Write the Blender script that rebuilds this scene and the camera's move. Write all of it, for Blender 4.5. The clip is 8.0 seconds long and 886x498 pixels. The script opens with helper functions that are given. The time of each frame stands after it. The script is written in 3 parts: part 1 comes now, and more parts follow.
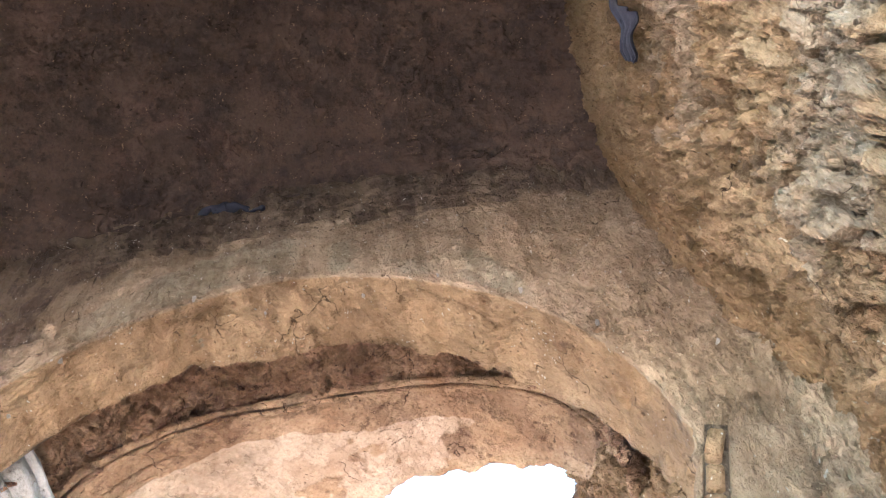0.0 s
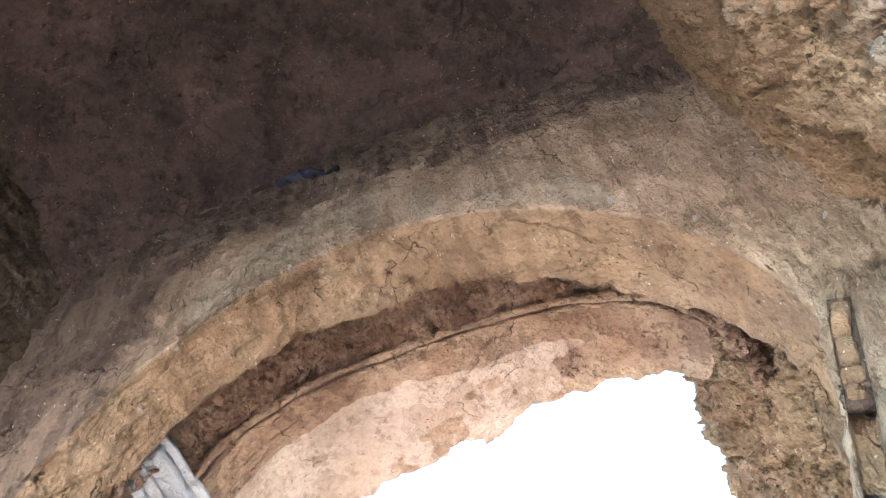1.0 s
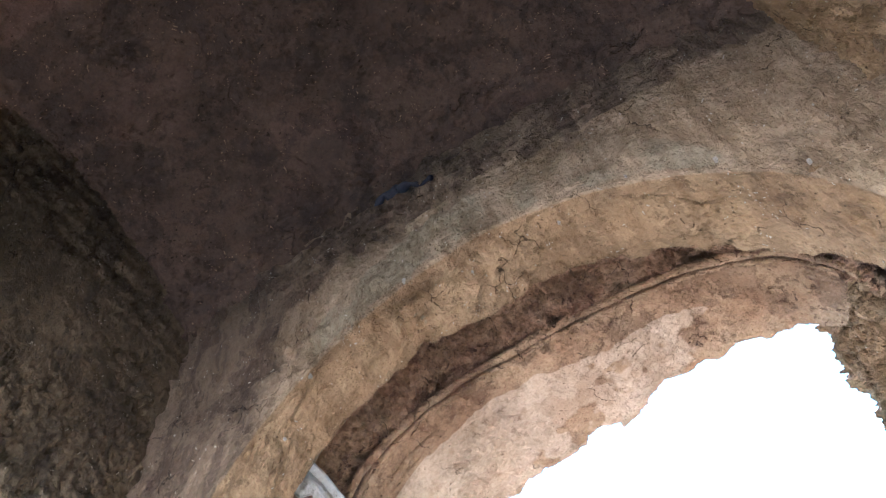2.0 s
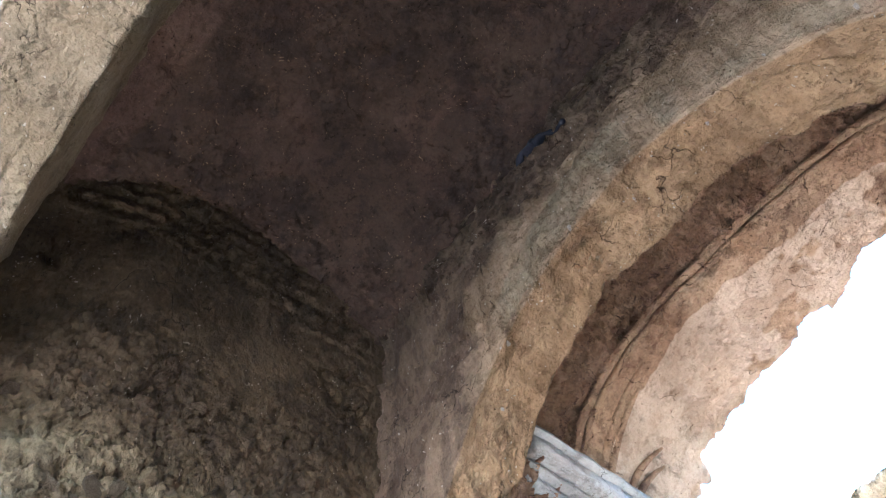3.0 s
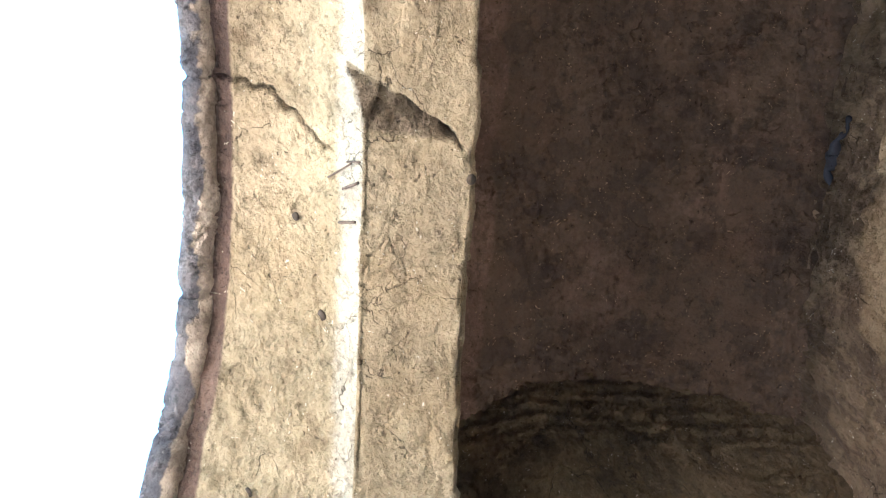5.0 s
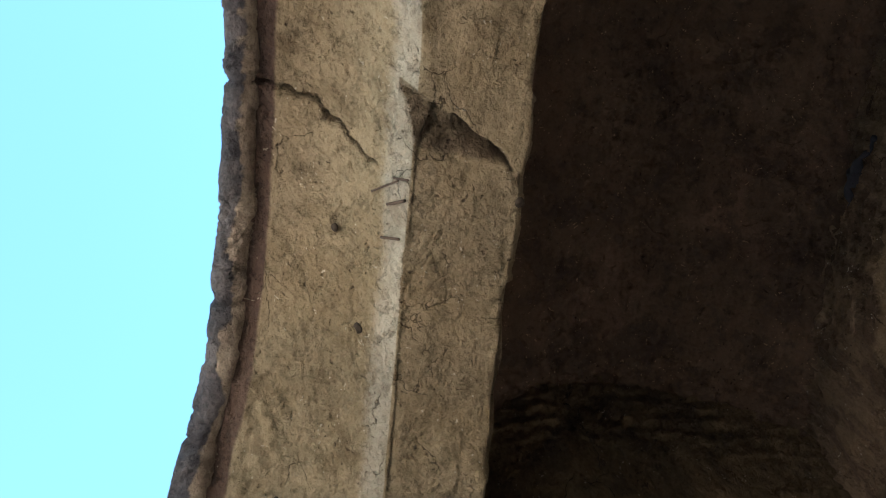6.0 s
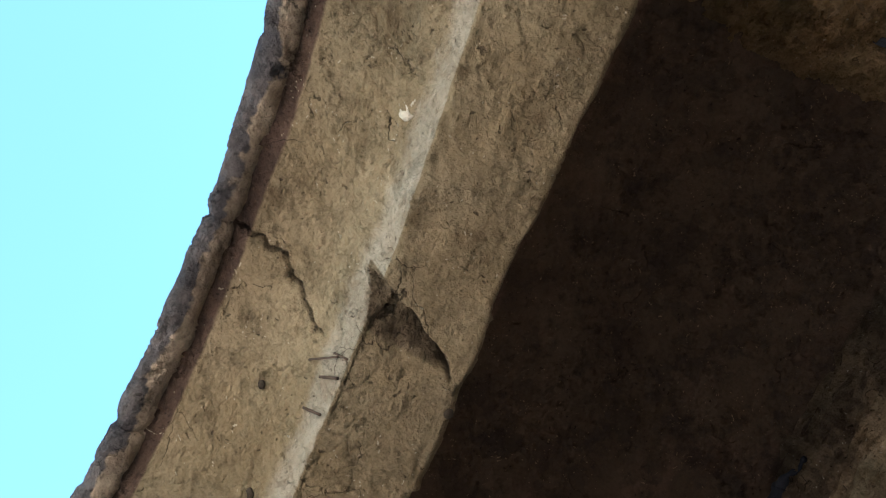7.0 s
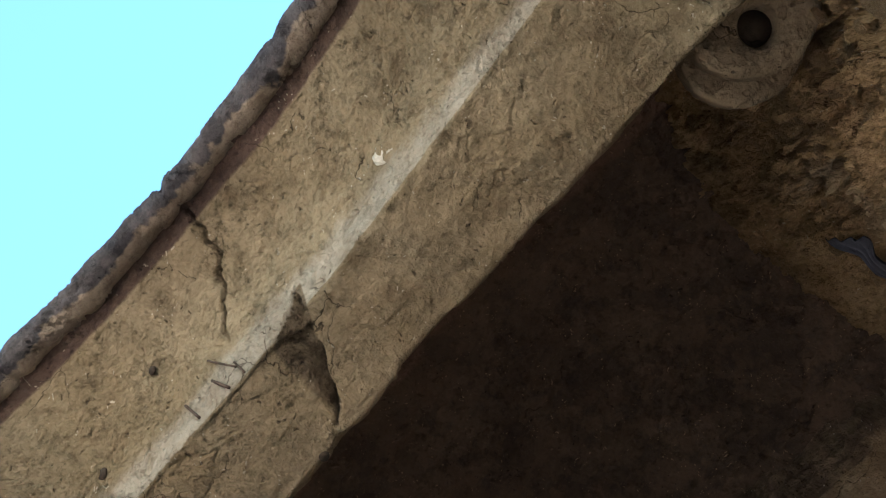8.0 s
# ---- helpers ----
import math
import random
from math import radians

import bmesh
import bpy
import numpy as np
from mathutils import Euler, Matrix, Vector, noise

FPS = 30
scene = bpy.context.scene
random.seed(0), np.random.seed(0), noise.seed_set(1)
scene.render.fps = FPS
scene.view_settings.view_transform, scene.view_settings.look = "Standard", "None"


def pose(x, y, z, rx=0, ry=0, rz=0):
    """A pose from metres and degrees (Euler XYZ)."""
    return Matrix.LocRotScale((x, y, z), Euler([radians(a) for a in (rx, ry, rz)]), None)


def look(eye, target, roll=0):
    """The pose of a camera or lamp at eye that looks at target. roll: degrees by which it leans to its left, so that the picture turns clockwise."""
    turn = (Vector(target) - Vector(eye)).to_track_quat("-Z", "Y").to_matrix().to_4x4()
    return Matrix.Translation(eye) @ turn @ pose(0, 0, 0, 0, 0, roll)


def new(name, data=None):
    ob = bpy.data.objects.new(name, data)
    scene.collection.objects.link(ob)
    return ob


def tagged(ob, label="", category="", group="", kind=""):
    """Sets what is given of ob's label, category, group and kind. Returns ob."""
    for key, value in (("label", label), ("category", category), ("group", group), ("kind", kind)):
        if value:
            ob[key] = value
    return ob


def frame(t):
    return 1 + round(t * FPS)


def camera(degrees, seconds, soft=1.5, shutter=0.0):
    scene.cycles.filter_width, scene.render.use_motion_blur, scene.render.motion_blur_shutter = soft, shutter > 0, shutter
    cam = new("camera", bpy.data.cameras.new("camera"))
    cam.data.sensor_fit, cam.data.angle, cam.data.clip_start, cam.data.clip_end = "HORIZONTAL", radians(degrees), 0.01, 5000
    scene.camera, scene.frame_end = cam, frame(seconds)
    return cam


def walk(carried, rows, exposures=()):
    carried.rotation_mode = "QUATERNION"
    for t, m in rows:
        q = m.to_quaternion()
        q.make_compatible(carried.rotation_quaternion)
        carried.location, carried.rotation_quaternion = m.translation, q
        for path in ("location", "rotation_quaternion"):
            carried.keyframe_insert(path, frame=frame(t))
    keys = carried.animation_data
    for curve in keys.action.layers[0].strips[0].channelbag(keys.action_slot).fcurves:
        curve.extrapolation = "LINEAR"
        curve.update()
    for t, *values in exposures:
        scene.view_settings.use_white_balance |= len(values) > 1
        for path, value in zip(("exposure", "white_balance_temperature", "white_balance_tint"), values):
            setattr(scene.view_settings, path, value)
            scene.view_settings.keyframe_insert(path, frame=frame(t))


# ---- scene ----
cam = camera(52.1, 8.0, soft=1.2)
PATH = [
    (0, (0.262, -0.002, 1.532), (0.198, 0.87, 3.331), -5.6),
    (0.5, (0.241, 0.036, 1.529), (0.068, 0.973, 3.287), -5.9),
    (1, (0.211, 0.025, 1.536), (-0.045, 0.963, 3.283), -5.9),
    (1.2, (0.203, 0.015, 1.538), (-0.091, 0.94, 3.286), -5.9),
    (2.3, (0.096, 0.0, 1.51), (-0.386, 0.815, 3.272), -6.3),
    (2.5, (0.086, -0.006, 1.505), (-0.445, 0.786, 3.263), -7.2),
    (3, (0.05, -0.038, 1.497), (-0.654, 0.651, 3.238), -5.7),
    (3.2, (0.039, -0.061, 1.496), (-0.737, 0.571, 3.228), -5.3),
    (3.5, (0.022, -0.097, 1.5), (-0.846, 0.436, 3.221), -4.6),
    (3.9, (-0.005, -0.145, 1.508), (-0.866, 0.244, 3.271), -4.7),
    (4, (-0.001, -0.159, 1.507), (-0.836, 0.192, 3.29), -5.1),
    (4.1, (0.004, -0.165, 1.505), (-0.812, 0.143, 3.305), -5.0),
    (4.4, (-0.001, -0.204, 1.505), (-0.75, -0.042, 3.353), -1.5),
    (4.5, (-0.002, -0.216, 1.507), (-0.719, -0.096, 3.37), -0.2),
    (4.7, (0.006, -0.239, 1.516), (-0.646, -0.194, 3.406), 1.9),
    (5.8, (0.164, -0.509, 1.61), (-0.702, -0.397, 3.409), -4.6),
    (6, (0.167, -0.519, 1.615), (-0.592, -0.41, 3.463), -1.6),
    (6.5, (0.157, -0.51, 1.617), (-0.337, -0.404, 3.551), 2.2),
    (7, (0.14, -0.489, 1.605), (-0.169, -0.4, 3.579), 7.8),
    (7.5, (0.14, -0.461, 1.583), (-0.059, -0.365, 3.571), 7.8),
    (8, (0.13, -0.46, 1.573), (0.014, -0.348, 3.567), -1.6),
]
walk(cam, [(t, look(eye, target, roll)) for t, eye, target, roll in PATH],
     exposures=[(0, 5.1, 5500, 28), (1.2, 4.95, 5100, 25), (2.3, 4.6, 5000, 22), (3.0, 4.65, 5000, 22), (3.5, 5.15, 5000, 20), (4.0, 5.4, 5150, 19), (4.7, 5.4, 5250, 19), (5.8, 2.96, 6050, 19), (6.5, 2.93, 6050, 19), (8, 3.03, 5950, 19)])

# ---- daylight ----
SUN_EL, SUN_AZ = radians(62), radians(5)      # azimuth from +y towards +x
world = bpy.data.worlds.new("sky")
scene.world = world
world.use_nodes = True
wn = world.node_tree
sky = wn.nodes.new("ShaderNodeTexSky")
sky.sky_type, sky.sun_disc, sky.sun_elevation, sky.sun_rotation = "NISHITA", False, SUN_EL, SUN_AZ
sky.ozone_density, sky.dust_density, sky.air_density = 0.2, 0.0, 1.3
tone = wn.nodes.new("ShaderNodeMix")
tone.data_type, tone.blend_type = "RGBA", "MULTIPLY"
tone.inputs["Factor"].default_value = 1.0
tone.inputs[7].default_value = (0.74, 1.12, 1.06, 1)
wn.links.new(sky.outputs[0], tone.inputs[6])
wn.links.new(tone.outputs[2], wn.nodes["Background"].inputs[0])
wn.nodes["Background"].inputs[1].default_value = 0.06
sun = new("sun", bpy.data.lights.new("sun", "SUN"))
sun.data.energy, sun.data.angle, sun.data.color = 5.0, radians(0.5), (1.0, 0.96, 0.90)
toward = Vector((math.sin(SUN_AZ) * math.cos(SUN_EL), math.cos(SUN_AZ) * math.cos(SUN_EL), math.sin(SUN_EL)))
sun.matrix_world = look(toward * 40, (0, 0, 0))


# ---- noise on arrays of points ----
def hashed(i, seed):
    i = i.astype(np.int64)
    h = (i[..., 0] * 73856093) ^ (i[..., 1] * 19349663) ^ (i[..., 2] * 83492791) ^ (seed * 2654435761)
    h = (h ^ (h >> 13)) * 1274126177 & 0xFFFFFFFF
    h = (h ^ (h >> 16)) * 2246822519 & 0xFFFFFFFF
    return ((h ^ (h >> 15)) & 0xFFFFFF) / float(0xFFFFFF)


def value(p, scale, seed=0):
    q = np.asarray(p) * scale + 100.0
    i = np.floor(q)
    f = q - i
    f = f * f * (3 - 2 * f)
    out = 0
    for a in (0, 1):
        for b in (0, 1):
            for c in (0, 1):
                w = (f[..., 0] if a else 1 - f[..., 0]) * (f[..., 1] if b else 1 - f[..., 1]) * (f[..., 2] if c else 1 - f[..., 2])
                out = out + w * hashed(i + (a, b, c), seed)
    return out * 2 - 1


def fbm(p, scale, octaves=4, seed=0, gain=0.5):
    total, amp = 0, 1.0
    for o in range(octaves):
        total = total + amp * value(p, scale * 2.03 ** o, seed + o)
        amp *= gain
    return total


def cells(p, scale, seed=0, owned=False):
    """Distances to the nearest and second nearest of scattered points."""
    q = np.asarray(p) * scale + 100.0
    i = np.floor(q)
    one = np.full(q.shape[:-1], 9.0)
    two, own = one.copy(), one * 0
    for a in (-1, 0, 1):
        for b in (-1, 0, 1):
            for c in (-1, 0, 1):
                cell = i + (a, b, c)
                spot = cell + np.stack([hashed(cell, seed + s) for s in (1, 2, 3)], -1)
                d = np.sqrt(((q - spot) ** 2).sum(-1))
                two = np.minimum(two, np.maximum(one, d))
                own = np.where(d < one, hashed(cell, seed + 9), own)
                one = np.minimum(one, d)
    return (one, two, own) if owned else (one, two)


def chunks(p, scale, seed=0):
    """Broken angular lumps: every cell a tilted facet of its own height; also how near the joint between cells lies."""
    q = np.asarray(p) * scale + 100.0
    i = np.floor(q)
    one = np.full(q.shape[:-1], 9.0)
    two, height = one.copy(), one * 0
    for a in (-1, 0, 1):
        for b in (-1, 0, 1):
            for c in (-1, 0, 1):
                cell = i + (a, b, c)
                off = q - cell - np.stack([hashed(cell, seed + s) for s in (1, 2, 3)], -1)
                d = np.abs(off).max(-1) * 0.5 + np.sqrt((off ** 2).sum(-1)) * 0.5
                tilt = sum((hashed(cell, seed + 20 + k) - 0.5) * off[..., k] for k in range(3))
                two = np.minimum(two, np.maximum(one, d))
                height = np.where(d < one, hashed(cell, seed + 9) + 1.3 * tilt, height)
                one = np.minimum(one, d)
    return height, two - one


def crumble(p, amount, scale, seed):
    """Rubble in earth: three sizes of broken lumps with open joints, about zero on the whole."""
    q = np.asarray(p) + 0.02 * np.stack([fbm(p, 9, 3, seed + s, 0.6) for s in (1, 2, 3)], -1)
    big, gap = chunks(q, scale, seed)
    mid, rift = chunks(q, scale * 2.4, seed + 50)
    fine, _ = chunks(q, scale * 5.3, seed + 90)
    open_joint = smooth(0.16, 0.0, gap) * smooth(0.0, 0.5, value(p, scale * 0.5, seed + 7))
    return amount * (0.75 * (big - 0.5) + 0.45 * (mid - 0.5) + 0.22 * (fine - 0.5) - 0.9 * open_joint - 0.25 * smooth(0.12, 0.0, rift))


def smooth(a, b, x):
    t = np.clip((x - a) / (b - a), 0, 1)
    return t * t * (3 - 2 * t)


def cracks(p, scale, width, seed):
    """0 to 1: winding hair cracks, here and there."""
    q = np.asarray(p) + 0.05 * np.stack([fbm(p, 9, 3, seed + k) for k in (11, 12, 13)], -1)
    one, two = cells(q, scale, seed)
    return np.exp(-((two - one) / width) ** 2) * smooth(0.05, 0.3, value(p, scale * 0.9, seed + 5))


# ---- materials ----
def stone_mat(name, base, light, dark, rough=0.92, grain=60.0, blot=2.2, bump=0.5, speck=None, speck_at=0.58, vary=0.0, fine=0.012, crack=0.8, crack_scale=3.6, streak=0.0, also=(), chip=0.6, chip_scale=19.0, spall=0.35, stretch=1.0):
    """Earth, plaster or stone. also: (attribute, base, light, dark) of other coats that show where the mesh carries them."""
    m = bpy.data.materials.new(name)
    m.use_nodes = True
    nt = m.node_tree
    bsdf = nt.nodes["Principled BSDF"]
    bsdf.inputs["Roughness"].default_value = rough
    bsdf.inputs["Specular IOR Level"].default_value = 0.2
    co = nt.nodes.new("ShaderNodeTexCoord").outputs["Object"]
    if stretch != 1.0:
        tall = nt.nodes.new("ShaderNodeMapping")
        tall.inputs["Scale"].default_value = (1, 1, stretch)
        nt.links.new(co, tall.inputs["Vector"])
        co = tall.outputs[0]

    def tex(scale, detail=6, rough_=0.6):
        n = nt.nodes.new("ShaderNodeTexNoise")
        n.inputs["Scale"].default_value, n.inputs["Detail"].default_value, n.inputs["Roughness"].default_value = scale, detail, rough_
        nt.links.new(co, n.inputs["Vector"])
        return n.outputs["Fac"]

    def band(fac, lo, hi):
        n = nt.nodes.new("ShaderNodeMapRange")
        n.interpolation_type = "SMOOTHSTEP"
        n.inputs["From Min"].default_value, n.inputs["From Max"].default_value = lo, hi
        nt.links.new(fac, n.inputs["Value"])
        return n.outputs["Result"]

    def arith(kind, a, b):
        n = nt.nodes.new("ShaderNodeMath")
        n.operation = kind
        for sock, v in zip(n.inputs, (a, b)):
            if isinstance(v, float):
                sock.default_value = v
            else:
                nt.links.new(v, sock)
        return n.outputs[0]

    def times(a, b):
        return arith("MULTIPLY", a, b)

    def plus(a, b):
        return arith("ADD", a, b)

    def mix(fac, a, b, amount=1.0):
        n = nt.nodes.new("ShaderNodeMix")
        n.data_type = "RGBA"
        nt.links.new(times(fac, amount) if amount < 1 else fac, n.inputs["Factor"])
        for sock, v in ((n.inputs[6], a), (n.inputs[7], b)):
            if isinstance(v, tuple):
                sock.default_value = (*v, 1)
            else:
                nt.links.new(v, sock)
        return n.outputs[2]

    def scaled(colour, k):
        if isinstance(colour, tuple):
            return tuple(c * k for c in colour)
        n = nt.nodes.new("ShaderNodeMix")
        n.data_type, n.blend_type = "RGBA", "MULTIPLY"
        n.inputs["Factor"].default_value = 1.0
        nt.links.new(colour, n.inputs[6])
        n.inputs[7].default_value = (k, k, k, 1)
        return n.outputs[2]

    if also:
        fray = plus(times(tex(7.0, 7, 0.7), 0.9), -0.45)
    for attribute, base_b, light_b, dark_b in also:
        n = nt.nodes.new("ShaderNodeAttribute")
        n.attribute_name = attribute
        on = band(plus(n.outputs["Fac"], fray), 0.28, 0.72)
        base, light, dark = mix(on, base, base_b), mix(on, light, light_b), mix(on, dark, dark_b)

    patch = band(tex(2.7, 4), 0.38, 0.62)
    col = mix(band(tex(blot, 5, 0.65), 0.35, 0.65), base, light)
    col = mix(band(tex(blot * 2.7, 7, 0.7), 0.50, 0.72), col, dark, 0.8)
    col = mix(band(tex(grain, 4, 0.7), 0.42, 0.68), col, dark, 0.3)
    col = mix(band(tex(grain * 0.37, 5, 0.7), 0.52, 0.70), col, light, 0.45)
    if streak:
        lay = nt.nodes.new("ShaderNodeMapping")
        lay.inputs["Rotation"].default_value = (0, 0.15, -0.45)
        lay.inputs["Scale"].default_value = (13, 1.3, 1.6)
        nt.links.new(co, lay.inputs["Vector"])
        n = nt.nodes.new("ShaderNodeTexNoise")
        n.inputs["Scale"].default_value, n.inputs["Detail"].default_value = 1.2, 5
        nt.links.new(lay.outputs[0], n.inputs["Vector"])
        col = mix(band(n.outputs["Fac"], 0.46, 0.66), col, dark, streak)
    if vary:
        info = nt.nodes.new("ShaderNodeObjectInfo")
        hsv = nt.nodes.new("ShaderNodeHueSaturation")
        mr = nt.nodes.new("ShaderNodeMapRange")
        mr.inputs["To Min"].default_value, mr.inputs["To Max"].default_value = 1 - vary, 1 + vary
        nt.links.new(info.outputs["Random"], mr.inputs["Value"])
        nt.links.new(mr.outputs["Result"], hsv.inputs["Value"])
        nt.links.new(col, hsv.inputs["Color"])
        col = hsv.outputs["Color"]
    # coats fallen away, chips, winding cracks and pits
    warp = nt.nodes.new("ShaderNodeTexNoise")
    warp.inputs["Scale"].default_value, warp.inputs["Detail"].default_value = 7, 5
    nt.links.new(co, warp.inputs["Vector"])
    shift = nt.nodes.new("ShaderNodeVectorMath")
    shift.operation = "MULTIPLY_ADD"
    nt.links.new(warp.outputs["Color"], shift.inputs[0])
    shift.inputs[1].default_value = (0.22, 0.22, 0.22)
    nt.links.new(co, shift.inputs[2])
    edge = nt.nodes.new("ShaderNodeTexVoronoi")
    edge.feature = "DISTANCE_TO_EDGE"
    edge.inputs["Scale"].default_value = crack_scale
    nt.links.new(shift.outputs[0], edge.inputs["Vector"])
    split = times(band(edge.outputs["Distance"], 0.011, 0.002), band(tex(3.4, 5), 0.54, 0.60))
    pit = nt.nodes.new("ShaderNodeTexVoronoi")
    pit.inputs["Scale"].default_value = 30
    nt.links.new(shift.outputs[0], pit.inputs["Vector"])
    pits = times(band(pit.outputs["Distance"], 0.20, 0.10), band(tex(6.1, 5), 0.50, 0.58))
    fallen = band(tex(4.6, 10, 0.62), 0.535, 0.555)
    chips = times(band(tex(chip_scale, 7, 0.68), 0.575, 0.61), plus(times(patch, 0.75), 0.25))
    crumbs = band(tex(38, 5, 0.7), 0.62, 0.66)
    col = mix(fallen, col, dark, spall)
    col = mix(chips, col, scaled(dark, 0.7), chip)
    col = mix(crumbs, col, scaled(light, 1.12), 0.6)
    if speck:
        v = nt.nodes.new("ShaderNodeTexVoronoi")
        v.inputs["Scale"].default_value = 40
        nt.links.new(shift.outputs[0], v.inputs["Vector"])
        col = mix(times(band(v.outputs["Distance"], 0.20, 0.12), band(tex(11.3, 3), speck_at - 0.04, speck_at)), col, speck)
    col = mix(split, col, scaled(dark, 0.3), crack)
    col = mix(pits, col, scaled(dark, 0.4), 0.75)
    nt.links.new(col, bsdf.inputs["Base Color"])
    height = plus(times(tex(7, 4, 0.55), 0.9), plus(times(times(tex(26, 6, 0.68), plus(times(patch, 0.7), 0.3)), 1.0), times(tex(85, 4, 0.7), 0.28)))
    height = plus(height, plus(times(split, -0.8), plus(times(pits, -0.5), plus(times(fallen, -0.22), plus(times(chips, -0.35), times(crumbs, 0.14))))))
    b = nt.nodes.new("ShaderNodeBump")
    b.inputs["Strength"].default_value, b.inputs["Distance"].default_value = 1.0, fine * 4.2 * bump
    nt.links.new(height, b.inputs["Height"])
    nt.links.new(b.outputs["Normal"], bsdf.inputs["Normal"])
    return m


def plain_mat(name, color, rough=0.6, metal=0.0):
    m = stone_mat(name, color, tuple(c * 1.35 for c in color), tuple(c * 0.6 for c in color), rough, 90, 6, 0.25, fine=0.003)
    m.node_tree.nodes["Principled BSDF"].inputs["Metallic"].default_value = metal
    return m


OCHRE_COAT = (0.335, 0.212, 0.108), (0.44, 0.30, 0.165), (0.19, 0.113, 0.055)
LIME_AND_LIGHT = (0.33, 0.262, 0.165), (0.43, 0.36, 0.245), (0.185, 0.135, 0.08)
DARK_COAT = (0.165, 0.114, 0.075), (0.27, 0.197, 0.13), (0.07, 0.049, 0.035)
PALE_COAT = (0.55, 0.395, 0.26), (0.66, 0.50, 0.35), (0.36, 0.225, 0.13)
EDGE_LIGHT_LIME = (0.328, 0.285, 0.222), (0.390, 0.351, 0.285), (0.242, 0.195, 0.140)
STRIPE_TONE = (0.075, 0.047, 0.037), (0.12, 0.078, 0.058), (0.045, 0.03, 0.026)
OCHRE = stone_mat("ochre_mud_plaster", *OCHRE_COAT, bump=1.2, speck=(0.62, 0.56, 0.46))
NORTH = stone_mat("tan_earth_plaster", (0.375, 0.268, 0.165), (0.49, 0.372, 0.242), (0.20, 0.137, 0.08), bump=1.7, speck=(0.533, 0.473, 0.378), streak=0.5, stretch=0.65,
                  also=(("lime", *LIME_AND_LIGHT), ("dark_top_west_shade", *DARK_COAT), ("ochre", *OCHRE_COAT)))
DUN = stone_mat("dun_plaster", (0.225, 0.172, 0.102), (0.288, 0.232, 0.150), (0.121, 0.086, 0.048), bump=1.35, speck=(0.40, 0.35, 0.27), crack_scale=4.8, chip=0.35, chip_scale=34.0, spall=0.15,
                also=(("reveal_light_lime", *EDGE_LIGHT_LIME), ("stripe", *STRIPE_TONE), ("shaded_core", (0.135, 0.10, 0.064), (0.21, 0.163, 0.107), (0.06, 0.043, 0.027))))
BROWN = stone_mat("wall_earth", *DARK_COAT, bump=1.5, speck=(0.5, 0.43, 0.33))
# West wall earth, set far darker than MORTAR on the east wall.
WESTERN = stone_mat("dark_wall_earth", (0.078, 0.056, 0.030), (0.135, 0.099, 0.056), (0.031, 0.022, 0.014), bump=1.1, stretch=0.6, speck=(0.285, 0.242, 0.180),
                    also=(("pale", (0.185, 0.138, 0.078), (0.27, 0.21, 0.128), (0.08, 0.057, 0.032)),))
SOOT = stone_mat("sooty_plaster", (0.088, 0.058, 0.040), (0.125, 0.083, 0.056), (0.048, 0.034, 0.027), blot=2.4, bump=0.8, speck=(0.26, 0.18, 0.11), speck_at=0.55, crack_scale=1.7, chip=0.4, crack=0.3,
                 also=(("worn", (0.132, 0.081, 0.058), (0.191, 0.122, 0.086), (0.066, 0.041, 0.030)),))
TAN = stone_mat("stone_tan", (0.135, 0.10, 0.063), (0.19, 0.148, 0.098), (0.07, 0.05, 0.03), bump=0.9, fine=0.006, chip=0.3)
MORTAR = stone_mat("earth_mortar", (0.365, 0.235, 0.118), (0.46, 0.32, 0.178), (0.195, 0.117, 0.056), bump=1.5, fine=0.02, crack_scale=5, speck=(0.56, 0.47, 0.34), stretch=0.4,
                   also=(("whitish", (0.38, 0.275, 0.17), (0.47, 0.37, 0.25), (0.21, 0.14, 0.08)),))
STONE = stone_mat("rubble_stone", (0.36, 0.24, 0.13), (0.47, 0.345, 0.21), (0.19, 0.118, 0.06), blot=5, bump=1.2, vary=0.2, fine=0.02, crack=0.5, stretch=0.5)
# Darker version of STONE for the west wall.
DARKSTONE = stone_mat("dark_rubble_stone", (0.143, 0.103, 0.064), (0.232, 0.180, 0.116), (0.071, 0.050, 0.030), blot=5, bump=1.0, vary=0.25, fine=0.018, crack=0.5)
CORE = stone_mat("broken_core", (0.33, 0.185, 0.105), (0.50, 0.32, 0.19), (0.11, 0.06, 0.04), blot=5, bump=1.2, fine=0.02, chip=0.8)
SHELL = stone_mat("vault_plaster", (0.35, 0.205, 0.11), (0.50, 0.335, 0.195), (0.14, 0.072, 0.042), blot=3.2, bump=1.4, also=(("pale", *PALE_COAT),))
ROLL = stone_mat("moulding_plaster", (0.30, 0.235, 0.175), (0.42, 0.34, 0.26), (0.15, 0.112, 0.09), blot=6, bump=2.0, crack_scale=7,
                 also=(("crust_shade", (0.07, 0.064, 0.072), (0.14, 0.125, 0.125), (0.035, 0.033, 0.04)),))
ASHLAR = stone_mat("cornice_stone", (0.40, 0.375, 0.33), (0.52, 0.495, 0.44), (0.24, 0.21, 0.17), blot=4, bump=0.5, chip=0.4)
LIME = stone_mat("white_lime", (0.50, 0.455, 0.38), (0.60, 0.555, 0.48), (0.34, 0.29, 0.22), blot=8, bump=0.6)
SAND = stone_mat("sandy_ground", (0.42, 0.36, 0.28), (0.50, 0.44, 0.35), (0.30, 0.25, 0.18), blot=0.5, grain=30, bump=0.6)
CLOTH = plain_mat("dark_cloth", (0.035, 0.037, 0.048), 0.8)
